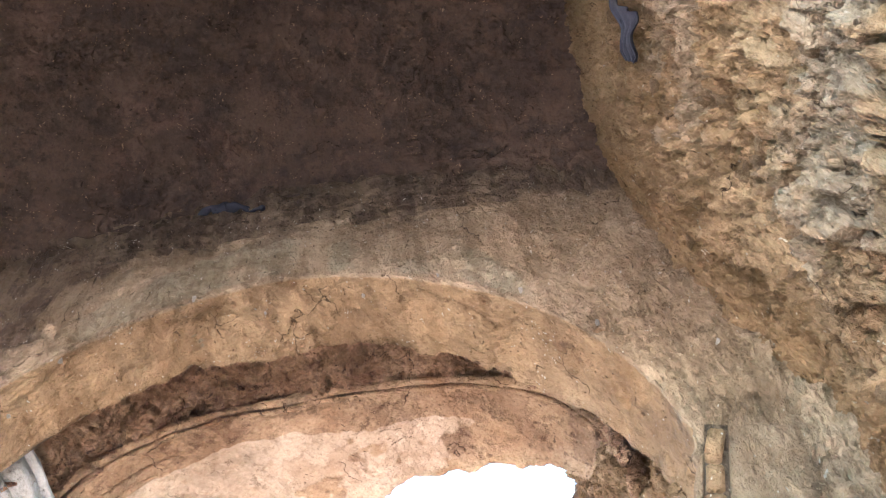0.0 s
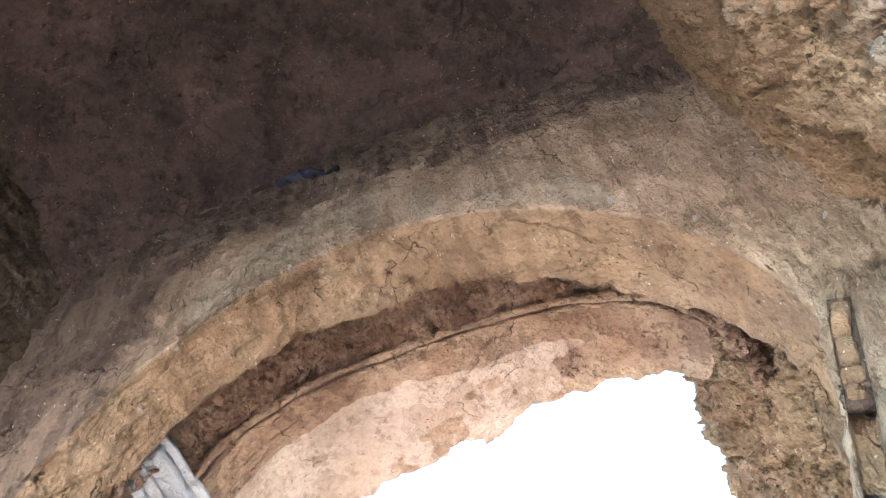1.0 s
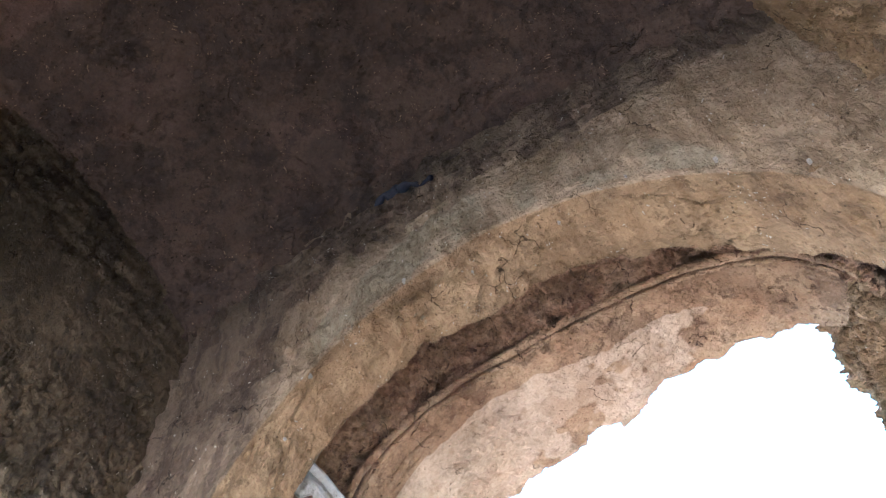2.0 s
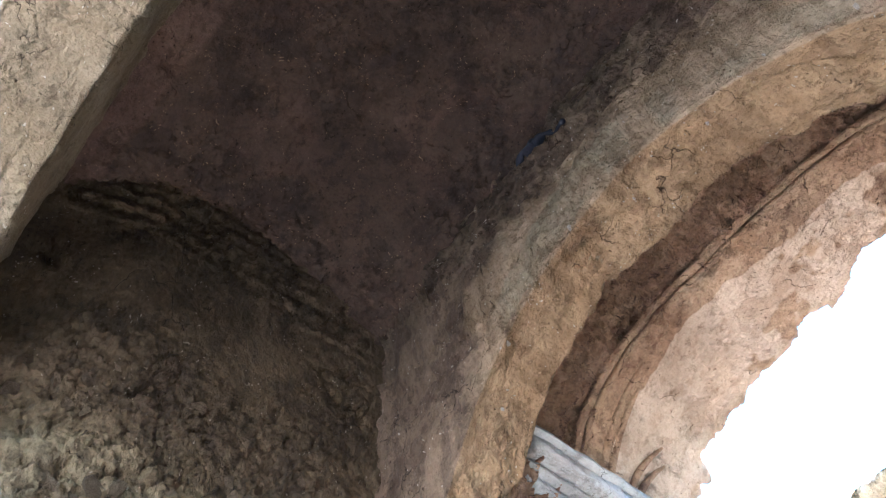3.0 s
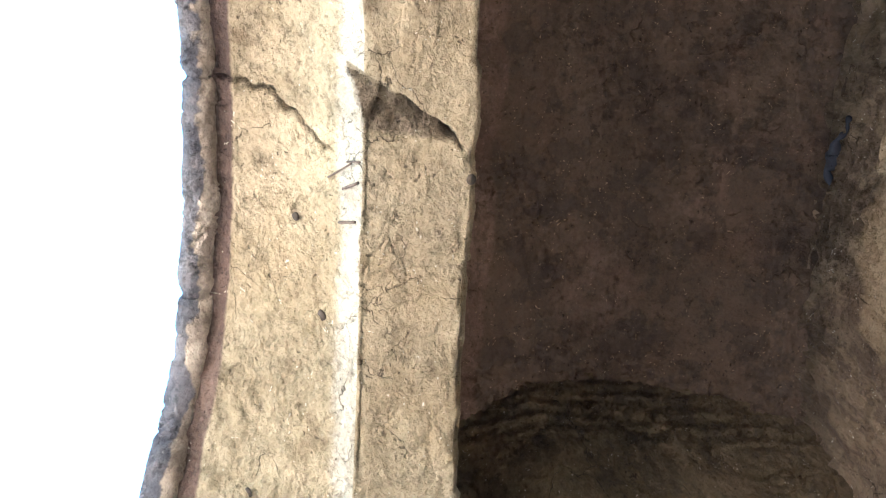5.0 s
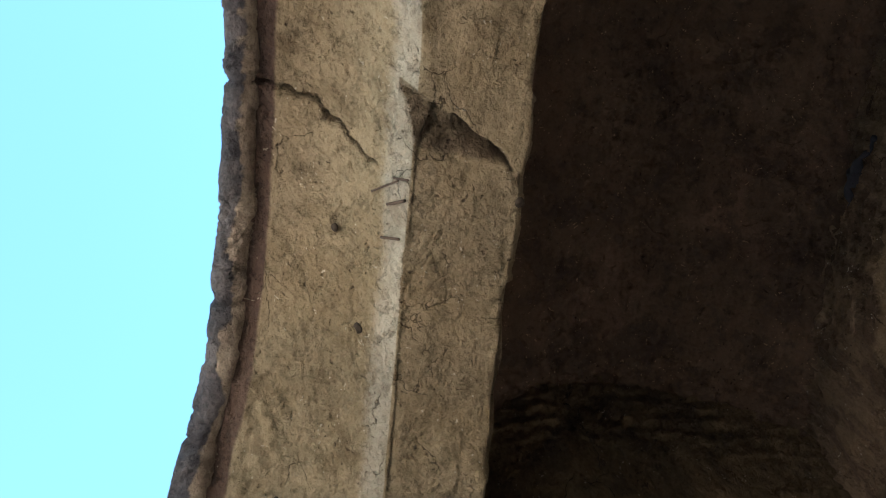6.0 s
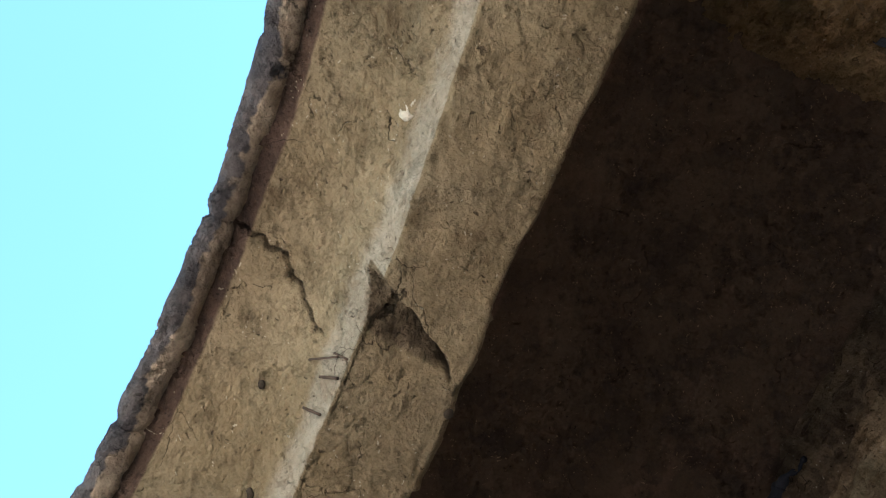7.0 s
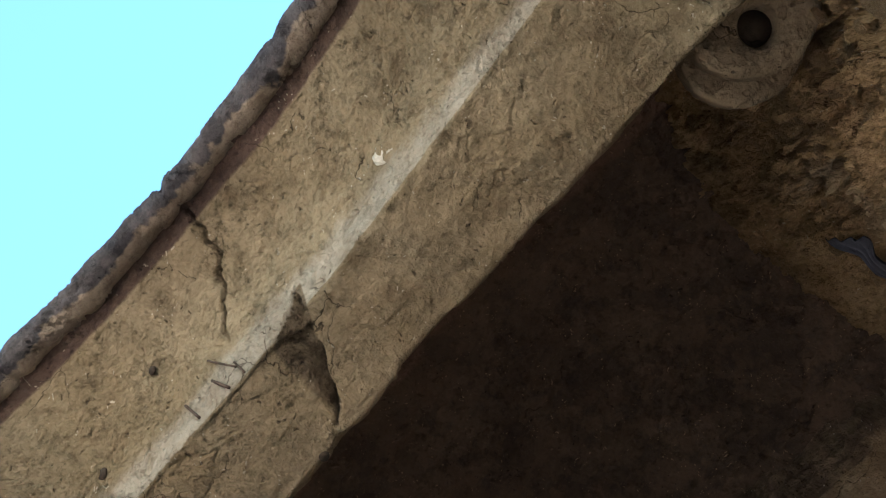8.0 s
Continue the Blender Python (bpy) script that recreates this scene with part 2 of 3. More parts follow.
IRON = plain_mat("rusty_iron", (0.06, 0.04, 0.03), 0.7, 0.3)
# Near-black for the shade inside holes; the tar spot uses it too.
HOLLOW = plain_mat("hole_dark", (0.03, 0.022, 0.016), 0.95)


# ---- building helpers ----
def link(name, verts, faces, material, parent=None, label="", smoothed=True):
    me = bpy.data.meshes.new(name)
    me.from_pydata([tuple(map(float, v)) for v in verts], [], faces)
    me.materials.append(material)
    if smoothed:
        me.shade_smooth()
    ob = new(name, me)
    if parent:
        ob.parent = parent
    if label:
        ob["label"] = label
    return ob


def part(name, bm, material, parent=None, label=""):
    me = bpy.data.meshes.new(name)
    bmesh.ops.recalc_face_normals(bm, faces=bm.faces)
    bm.to_mesh(me)
    bm.free()
    me.materials.append(material)
    me.shade_smooth()
    ob = new(name, me)
    if parent:
        ob.parent = parent
    if label:
        ob["label"] = label
    return ob


def normals(P):
    n = np.cross(np.gradient(P, axis=0), np.gradient(P, axis=1))
    return n / np.maximum(np.linalg.norm(n, axis=-1, keepdims=True), 1e-9)


def sheet(name, P, relief, material, back, parent=None, label="", keep=None):
    """A grid of points, pushed along its normal by relief(points), closed at the back by the points back(P)."""
    nu, nv = P.shape[:2]
    Q = P + normals(P) * relief(P)[..., None]
    B = back(P)
    verts = np.concatenate([Q.reshape(-1, 3), B.reshape(-1, 3)])
    idx = np.arange(nu * nv).reshape(nu, nv)
    ok = np.ones((nu - 1, nv - 1), bool)
    if keep is not None:
        c = (P[1:, 1:] + P[:-1, :-1]) / 2
        ok = keep(c)
    a, b, c, d = idx[:-1, :-1][ok], idx[1:, :-1][ok], idx[1:, 1:][ok], idx[:-1, 1:][ok]
    n = nu * nv
    front = np.stack([a, b, c, d], 1)
    rear = np.stack([d, c, b, a], 1) + n
    edges = np.concatenate([np.stack(e, 1) for e in ((a, b), (b, c), (c, d), (d, a))])
    code = edges[:, 0] * n + edges[:, 1]
    rim = edges[~np.isin(code, edges[:, 1] * n + edges[:, 0])]
    sides = np.stack([rim[:, 1], rim[:, 0], rim[:, 0] + n, rim[:, 1] + n], 1)
    faces = np.concatenate([front, rear, sides])
    used, inv = np.unique(faces, return_inverse=True)
    return link(name, verts[used], inv.reshape(faces.shape).tolist(), material, parent, label)


def coat(ob, name, where):
    """Stores on the mesh how far a coat covers it: where(points) gives 0 to 1."""
    me = ob.data
    p = np.empty(len(me.vertices) * 3)
    me.vertices.foreach_get("co", p)
    me.attributes.new(name, "FLOAT", "POINT").data.foreach_set("value", np.clip(where(p.reshape(-1, 3)), 0, 1).astype(np.float32))


def lerp(a, b, t):
    return a + (b - a) * t


def tube(path, radius, sides=8):
    """A swept round bar along a list of points; radius may be a function of 0..1."""
    pts = np.array(path, float)
    tan = np.gradient(pts, axis=0)
    tan /= np.linalg.norm(tan, axis=1, keepdims=True)
    up = np.array((0.3, 0.2, 0.9))
    verts, faces = [], []
    for k, (p, t) in enumerate(zip(pts, tan)):
        s = np.cross(t, up)
        s /= np.linalg.norm(s)
        n = np.cross(s, t)
        r = radius(k / (len(pts) - 1)) if callable(radius) else radius
        for j in range(sides):
            a = 2 * math.pi * j / sides
            verts.append(p + r * (math.cos(a) * s + math.sin(a) * n))
    for k in range(len(pts) - 1):
        for j in range(sides):
            faces.append((k * sides + j, k * sides + (j + 1) % sides, (k + 1) * sides + (j + 1) % sides, (k + 1) * sides + j))
    faces.append(tuple(reversed(range(sides))))
    faces.append(tuple(range((len(pts) - 1) * sides, len(pts) * sides)))
    return verts, faces


def pointed(mid, half, radius, spring, count, foot=0.0):
    """Points (x, z) of a pointed arch from one foot over the apex to the other, and how far round each lies."""
    off = radius - half
    rise = math.sqrt(radius ** 2 - off ** 2)
    end = math.atan2(rise, off)
    arc = radius * end
    leg = spring - foot
    total = 2 * (arc + leg)
    out = []
    for k in range(count):
        s = total * k / (count - 1)
        side, q = (-1, s) if s <= total / 2 else (1, total - s)
        if q < leg:
            out.append((mid + side * half, foot + q))
        else:
            a = (q - leg) / radius
            out.append((mid + side * (radius * math.cos(a) - off), spring + radius * math.sin(a)))
    return np.array(out)


# ---- the plan ----
WEST, EAST, MID = -2.15, 0.97, -0.58
A_FACE, A_BACK = 1.60, 1.96          # the inner arch
B_IN, B_OUT = -0.16, -0.49           # the outer arch


def vault_z(x, y):
    u, v = (x - MID) / 1.57, (y - 0.73) / 0.88
    return 5.31 + 0.42 * (1 - u * u) + 0.34 * (1 - v * v)


def rough_plaster(p, amount=0.012, seed=3):
    return amount * fbm(p, 5.0, 5, seed, 0.6) - 0.016 * cracks(p, 2.6, 0.035, seed + 9)


def rubble(p, amount=0.05, scale=7.0, seed=20):
    q = np.asarray(p) + 0.035 * np.stack([fbm(p, 8, 4, seed + s, 0.6) for s in (1, 2, 3)], -1)
    one, two, own = cells(q, scale, seed, True)
    big = smooth(0.0, 0.16, two - one) * (0.25 + 0.9 * own)
    one, two, own = cells(q, scale * 2.5, seed + 40, True)
    small = smooth(0.0, 0.2, two - one) * (0.2 + 0.8 * own)
    crumb = np.abs(value(p, 24, seed + 5)) + 0.6 * np.abs(value(p, 50, seed + 6)) + 0.35 * np.abs(value(p, 95, seed + 8))
    return amount * (big - 0.55) + amount * 0.5 * (small - 0.4) + 0.22 * amount * (crumb - 0.6)


# ---- ground ----
def ground():
    xs = np.concatenate([-np.geomspace(400, 4, 22), np.linspace(-3.5, 3.5, 30), np.geomspace(4, 400, 22)])
    P = np.stack(np.meshgrid(xs, xs, indexing="ij") + [np.zeros((len(xs),) * 2)], -1)
    ob = sheet("ground", P, lambda p: 0.02 * fbm(p, 1.2, 4, 5), SAND, lambda p: p - (0, 0, 0.6))
    tagged(ob, "pale sandy earth ground round the ruin", "ground", kind="structure")


ground()


# ---- the dark vault over the bay ----
def ceiling():
    x = np.linspace(WEST - 0.18, EAST + 0.2, 260)
    y = np.linspace(B_IN - 0.02, A_FACE + 0.12, 150)
    X, Y = np.meshgrid(x, y, indexing="ij")
    P = np.stack([X, Y, vault_z(X, Y)], -1)[:, ::-1]

    def relief(p):
        flake = smooth(0.12, 0.2, fbm(p, 2.4, 6, 71, 0.62))
        middle = np.exp(-((p[..., 1] - 0.76 - 0.04 * (p[..., 0] + 0.6) - 0.03 * value(p, 3, 79)) / 0.007) ** 2)
        wander = 0.02 * value(p, 4, 80)
        north = A_FACE - p[..., 1] + wander
        west = p[..., 0] - WEST + wander
        lines = np.exp(-((north - 0.10) / 0.012) ** 2) + 0.7 * np.exp(-((north - 0.17) / 0.01) ** 2) + 0.8 * np.exp(-((west - 0.10) / 0.014) ** 2)
        return 0.010 * fbm(p, 5, 6, 70, 0.62) - 0.012 * flake - 0.02 * cracks(p, 1.6, 0.025, 75) - 0.012 * middle - 0.016 * lines
    ob = sheet("ceiling", P, relief, SOOT, lambda p: p + (0, 0, 0.35))
    coat(ob, "worn", lambda p: 0.95 * smooth(0.10, -0.02, p[:, 1] + 0.05 * value(p, 4, 82)) + 0.45 * smooth(0.15, 0.6, fbm(p, 1.7, 3, 84)))
    tagged(ob, "soot-darkened brown plaster of a shallow sail vault", "vault", kind="structure")


ceiling()


# ---- wall with the inner arch ----
def arch_gap(c, mid=-0.55, half=1.33, radius=1.5, spring=3.33):
    """How far a point of the face lies outside the arch's edge."""
    return np.hypot(np.abs(c[..., 0] - mid) + radius - half, np.maximum(c[..., 2] - spring, 0)) - radius


def arch_face_wall():
    n = 520
    line = pointed(-0.55, 1.33, 1.50, 3.33, n)
    line[:, 0] -= 0.28 * np.clip(3.5 - line[:, 1], 0, 0.6) * (line[:, 0] > -0.5)
    mid = np.array((-0.55, 3.9))
    way = line - mid
    x0, x1 = WEST - 0.25, EAST + 0.35
    outer = np.empty_like(line)
    for k, (p, w) in enumerate(zip(line, way)):
        if p[1] < 3.33:
            outer[k] = (x0 if p[0] < mid[0] else x1, p[1] * 3.9 / 3.33 if p[1] < 3.33 else 3.9)
        else:
            reach = min(((x1 if w[0] > 0 else x0) - mid[0]) / w[0] if abs(w[0]) > 1e-6 else 9, (6.35 - mid[1]) / w[1] if w[1] > 1e-6 else 9)
            outer[k] = mid + w * reach
    outer[:, 1] = np.maximum.accumulate(np.where(np.arange(n) < n // 2, outer[:, 1], 0))[: n] * (np.arange(n) < n // 2) + \
        np.maximum.accumulate(np.where(np.arange(n) >= n // 2, outer[:, 1], 0)[::-1])[::-1] * (np.arange(n) >= n // 2)
    soff = np.linspace(1, 0, 52)
    face = np.linspace(0, 1, 130) ** 1.15
    L = np.stack([line[:, 0], 0 * line[:, 0], line[:, 1]], -1)
    O = np.stack([outer[:, 0], 0 * line[:, 0], outer[:, 1]], -1)
    west = smooth(-0.75, -1.0, line[:, 0]) * smooth(3.9, 4.2, line[:, 1])
    brink = A_BACK - 0.02 + 0.035 * value(L, 2.5, 61) + 0.03 * smooth(-0.1, 0.1, value(L, 7.0, 62)) + 0.014 * value(L, 22.0, 63) - 0.05 * west
    cols = [L + np.stack([0 * brink, lerp(A_FACE + 0.02, brink, t), 0 * brink], -1) for t in soff] + [lerp(L, O, t) + (0, A_FACE, 0) for t in face]
    P = np.stack(cols, 1)

    def relief(p):
        on_face = smooth(A_FACE + 0.05, A_FACE + 0.01, p[..., 1])
        saw = ((p[..., 0] + 0.45 * p[..., 1] + 0.05 * value(p, 5, 30)) * 11) % 1.0
        rib = (smooth(0.0, 0.75, saw) - smooth(0.75, 1.0, saw) - 0.4) * smooth(-0.25, 0.3, value(p, 2.2, 31))
        step = smooth(-0.92, -0.91, p[..., 0] + 0.3 * (p[..., 1] - 1.6) + 0.02 * value(p, 9, 29)) * smooth(-0.78, -0.80, p[..., 0] + 0.25 * (p[..., 1] - 1.6)) * smooth(4.4, 4.6, p[..., 2]) * smooth(1.66, 1.72, p[..., 1])
        soffit = 0.020 * rib + 0.010 * fbm(p, 6, 6, 33, 0.62) - 0.022 * cracks(p, 3.4, 0.03, 36) - 0.045 * step - 0.012 * smooth(0.2, 0.26, fbm(p, 4, 5, 37))
        high = smooth(5.05, 5.3, p[..., 2] - 0.12 * value(p, 3, 44))
        ledge = (p[..., 2] * 11 + 0.7 * value(p, 2.0, 45) + 0.25 * value(p, 9.0, 46)) % 1.0
        courses = (smooth(0.0, 0.2, ledge) * (1 - 0.8 * ledge) - 0.4) * 0.07
        side = smooth(0.30, 0.75, p[..., 0] + 0.15 * value(p, 3, 48)) * smooth(4.9, 4.4, p[..., 2])
        shelf = (p[..., 2] * 4.6 + 0.5 * value(p, 2.5, 58) - 0.35 * p[..., 0]) % 1.0
        wallp = 0.014 * fbm(p, 6, 6, 40, 0.68) + 0.007 * fbm(p * np.array((0.4, 1.0, 1.0)), 24, 3, 43, 0.7) + 0.012 * smooth(0.25, 0.4, value(p, 14, 41)) - 0.03 * cracks(p, 2.2, 0.03, 47)
        wallp = wallp + high * (crumble(p, 0.03, 9, 50) + courses) + side * (crumble(p, 0.026, 8, 56) + 0.03 * (smooth(0.0, 0.25, shelf) * (1 - 0.7 * shelf) - 0.35))
        lean = p[..., 0] + 0.30 * (3.5 - p[..., 2])
        slot = smooth(0.80, 0.81, lean) * smooth(0.87, 0.86, lean) * smooth(3.50, 3.48, p[..., 2]) * smooth(2.6, 2.65, p[..., 2])
        wallp = wallp * (0.35 + 0.65 * smooth(0.0, 0.09, arch_gap(p)))
        return on_face * (wallp * (1 - slot) - 0.07 * slot) + (1 - on_face) * soffit

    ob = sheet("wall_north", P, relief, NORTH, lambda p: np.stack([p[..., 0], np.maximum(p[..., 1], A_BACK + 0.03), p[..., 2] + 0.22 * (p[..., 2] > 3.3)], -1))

    # Part pale plaster, part soft bounced light above the arch put into colour.
    def lime(p):
        g = arch_gap(p)
        lean = smooth(-2.2, -1.0, p[:, 0]) * smooth(0.55, 0.1, p[:, 0])
        body = smooth(-0.01, 0.05, g) * smooth(0.10 + 0.30 * lean, 0.30 * lean - 0.03, g + 0.08 * fbm(p, 2.2, 4, 92, 0.6))
        return body * smooth(3.6, 4.0, p[:, 2]) * smooth(-2.1, -0.7, p[:, 0]) ** 0.5 * (0.35 + 0.65 * smooth(-0.45, 0.35, fbm(p * np.array((1, 1, 0.35)), 3.4, 3, 95)))
    coat(ob, "lime", lime)
    # Darker towards the top; the dimmer west end's shade is painted in too.
    coat(ob, "dark_top_west_shade", lambda p: smooth(5.02, 5.42, p[:, 2] + 0.12 * fbm(p, 2.6, 5, 66, 0.65) + 0.14 * smooth(-0.9, -2.0, p[:, 0])) + 0.85 * smooth(-1.3, -1.75, p[:, 0] + 0.08 * fbm(p, 3, 4, 68)))
    coat(ob, "ochre", lambda p: smooth(A_FACE + 0.004, A_FACE + 0.03, p[:, 1]) * smooth(0.09, 0.05, arch_gap(p)))
    return tagged(ob, "earth-plastered wall pierced by a pointed arch", "wall", kind="structure")


WALL_N = arch_face_wall()


# ---- end walls ----
def west_wall():
    Y, Z = np.meshgrid(np.linspace(-0.17, A_FACE + 0.1, 230), np.concatenate([np.linspace(0, 2.9, 20), np.linspace(2.95, 6.3, 330)]), indexing="ij")
    P = np.stack([WEST - 0.1 * smooth(0.3, -0.05, Y), Y, Z], -1)

    def relief(p):
        low = smooth(4.75, 4.2, p[..., 2] + 0.25 * value(p, 2.2, 101) - 0.25 * (p[..., 1] - 0.7))
        top = smooth(5.0, 5.25, p[..., 2])
        ledge = (p[..., 2] * 9 + 0.6 * value(p, 2, 103) + 0.25 * value(p, 8, 104)) % 1.0
        course = 0.035 * (smooth(0.0, 0.2, ledge) * (1 - 0.8 * ledge) - 0.4) * top
        return 0.012 * fbm(p, 4, 6, 100, 0.58) - 0.035 * cracks(p, 2.6, 0.025, 106) + (0.08 + 0.92 * low) * crumble(p, 0.038, 8, 110) + top * crumble(p, 0.025, 9, 114) + course
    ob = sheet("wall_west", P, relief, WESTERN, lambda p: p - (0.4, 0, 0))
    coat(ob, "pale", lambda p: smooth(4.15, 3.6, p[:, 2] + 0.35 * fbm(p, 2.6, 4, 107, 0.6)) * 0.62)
    return tagged(ob, "dark earth end wall with rubble showing low down", "wall", kind="structure")


def east_x(y, z):
    return EAST + 0.1 * smooth(0.5, -0.05, y) - 0.12 * np.exp(-((y - 0.75) / 0.8) ** 2) * smooth(4.3, 5.4, z) + 0.17 * smooth(4.5, 3.4, z) * smooth(0.8, 1.5, y)


def east_wall():
    Y, Z = np.meshgrid(np.linspace(-0.17, A_FACE + 0.1, 370)[::-1], np.concatenate([np.linspace(0, 2.9, 12), np.linspace(2.94, 6.0, 560)]), indexing="ij")
    P = np.stack([east_x(Y, Z), Y, Z], -1)

    def relief(p):
        near = smooth(1.62, 1.0, p[..., 1])
        high = 1 - 0.45 * smooth(4.75, 5.15, p[..., 2])
        return (0.5 + 0.5 * near) * high * crumble(p * np.array((1, 1, 0.45)), 0.085, 8.0, 130) + 0.016 * fbm(p * np.array((1, 1, 0.5)), 16, 5, 136, 0.7) + 0.03 * near * fbm(p, 2.2, 4, 134)
    ob = sheet("wall_east", P, relief, MORTAR, lambda p: np.stack([0 * p[..., 0] + EAST + 0.45, p[..., 1], p[..., 2]], -1))
    coat(ob, "whitish", lambda p: 0.6 * smooth(0.0, 0.5, fbm(p, 1.6, 4, 138, 0.6) + 0.35 - 1.1 * np.abs(p[:, 1] - 0.75)) * smooth(5.0, 4.5, p[:, 2]))
    return tagged(ob, "weathered rubble end wall in earth mortar", "wall", kind="structure")


WALL_W, WALL_E = west_wall(), east_wall()


# ---- outer arch ----
def soffit_z(x):
    return 4.12 - 0.12 * (x + 0.55) ** 2 - 1.7 * np.maximum(np.abs(x + 0.55) - 1.2, 0) ** 2


def crown_z(x):
    return 4.42 - 0.28 * (x + 0.55) ** 2


def skew(x):
    return -0.02 * (x - MID)


def flare(x):
    return -0.10 * np.maximum(np.abs(x + 0.55) - 0.85, 0) - 0.04 * np.maximum(-0.9 - x, 0)


def splay_z(x, y):
    v = np.clip((B_OUT - (y - skew(x))) / (0.925 + B_OUT), 0, 1)
    return float(lerp(soffit_z(np.array(x)) + 0.006, crown_z(x), 0.8 * (1 - (1 - v) ** 2.2) + 0.2 * v))


def step_brink(u):
    """Where the thick coat breaks off across the soffit; u runs from the outer edge to the inner."""
    return np.interp(u, (-0.2, 0.0, 0.1, 0.35, 0.6, 0.80, 0.86, 1), (-0.375, -0.40, -0.42, -0.47, -0.52, -0.55, -0.59, -0.595))


def step_foot(u):
    return np.interp(u, (-0.2, -0.08, 0.02, 0.3, 0.6, 0.85, 1), (-0.39, -0.45, -0.565, -0.58, -0.575, -0.585, -0.60))


def outer_arch():
    x = np.linspace(WEST - 0.45, EAST + 0.45, 760)
    s, c = soffit_z(x), crown_z(x)
    k = skew(x)

    def row(y, z, spread=0.0):
        return np.stack([x, y + k + spread * flare(x), z], -1)
    rows = [row(B_IN, lerp(s, 0 * x + 6.4, t)) for t in np.linspace(1, 0.012, 26)]
    lip = -0.06 * np.maximum(x + 0.3, 0)
    rows += [row(lerp(B_IN - 0.012, B_OUT + 0.004 + lip, t), s) for t in np.linspace(0, 1, 84)]
    rows += [row(lerp(B_OUT - 0.003 + lip, -0.925, v), lerp(s + 0.006, c, 0.8 * (1 - (1 - v) ** 2.2) + 0.2 * v), v) for v in np.linspace(0, 1, 112)]
    rows += [row(-0.928 - 0.10 * t, c + 0.036 * math.sin(2.6 * t), 1.0) for t in np.linspace(0, 1, 14)]
    P = np.stack(rows, 1)

    def relief(p):
        X, Y = p[..., 0], p[..., 1] - skew(p[..., 0])
        sof = smooth(B_IN + 0.002, B_IN - 0.01, Y) * smooth(B_OUT - 0.005, B_OUT + 0.01, Y)
        band = smooth(-0.56, -0.62, Y)
        # the broken step across the soffit: a thick coat ends in a ragged brink, with bare core below it
        u = (Y - B_OUT) / (B_IN - B_OUT)
        jag = 0.018 * value(p, 13, 150) + 0.010 * value(p, 34, 151)
        brink = step_brink(u) + jag
        foot = step_foot(u) + 0.6 * jag
        deep = np.clip((X - foot) / np.maximum(brink - foot, 0.012), 0, 1) * smooth(0.002, -0.003, X - brink)
        cleft = np.minimum(1.0, 2.2 * deep) * (0.6 + 0.4 * deep + 0.25 * value(p, 24, 154)) * smooth(B_IN - 0.002, B_IN - 0.03, Y) * smooth(-0.555, -0.53, Y)
        low = smooth(0.0, -0.01, X - brink) * sof
        slit = np.exp(-((X - brink) / 0.007) ** 2) * smooth(0.25, 0.32, u) * smooth(0.92, 0.84, u) * sof
        crest = np.interp(Y, (-0.93, -0.80, -0.77, -0.72, -0.69, -0.62), (-0.50, -0.515, -0.555, -0.575, -0.615, -0.655)) + 0.012 * value(p, 30, 153)
        split = np.exp(-((X - crest) / 0.006) ** 2) * smooth(-0.58, -0.64, Y)
        out = 0.008 * fbm(p, 4, 6, 155, 0.6) + 0.005 * smooth(0.2, 0.35, value(p, 19, 157)) - 0.006 * cracks(p, 5.0, 0.02, 158)
        stroke = np.sin((X * 0.8 + Y * 1.6 + 0.10 * value(p, 3, 166)) * 55) * smooth(0.0, 0.45, value(p, 2.0, 167))
        out = out + band * (0.004 * fbm(p, 9, 5, 160, 0.7) + 0.003 * stroke - 0.004 * smooth(0.32, 0.42, fbm(p, 24, 4, 162)))
        worn = smooth(0.03, 0.0, np.abs(Y - B_OUT)) * (0.010 * value(p, 9, 164) + 0.007 * value(p, 31, 169))
        inner = smooth(0.035, 0.0, np.abs(Y - B_IN)) * (0.014 * value(p, 10, 165) - 0.03 * smooth(0.25, 0.45, value(p, 6, 161)))
        return out - 0.008 * low - 0.07 * cleft + 0.6 * cleft * crumble(p, 0.05, 14, 172) - 0.05 * slit - 0.05 * split + worn + inner
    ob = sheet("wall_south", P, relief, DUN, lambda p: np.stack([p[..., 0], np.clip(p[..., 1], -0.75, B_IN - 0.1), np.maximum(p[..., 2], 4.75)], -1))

    def off(p):
        return p[:, 1] - skew(p[:, 0])

    # Skylight on the reveal is put into its pale lime; springing is pale plaster.
    def reveal_light_lime(p):
        lip = -0.06 * np.maximum(p[:, 0] + 0.3, 0)
        return 0.85 * smooth(-0.64, -0.50, off(p) - 0.6 * lip) * smooth(-0.487, -0.497, off(p) - lip) * (p[:, 2] < 4.5) + 0.4 * smooth(-1.95, -2.15, p[:, 0] + 0.3 * (p[:, 1] + 0.3) + 0.06 * fbm(p, 5, 4, 271)) * (p[:, 2] < 4.1)
    coat(ob, "reveal_light_lime", reveal_light_lime)

    # Broken core, with the shadow inside the step put into its colour.
    def shaded_core(p):
        u = (off(p) - B_OUT) / (B_IN - B_OUT)
        return smooth(0.02, -0.01, p[:, 0] - step_brink(u)) * smooth(-0.02, 0.03, p[:, 0] - step_foot(u)) * smooth(-0.22, -0.14, u) * smooth(1.0, 0.9, u) * (p[:, 2] < 4.5)
    coat(ob, "shaded_core", shaded_core)
    # Darkest along the cove between the splayed face and the roll.
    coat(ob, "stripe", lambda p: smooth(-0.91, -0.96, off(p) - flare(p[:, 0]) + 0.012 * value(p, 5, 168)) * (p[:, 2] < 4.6))
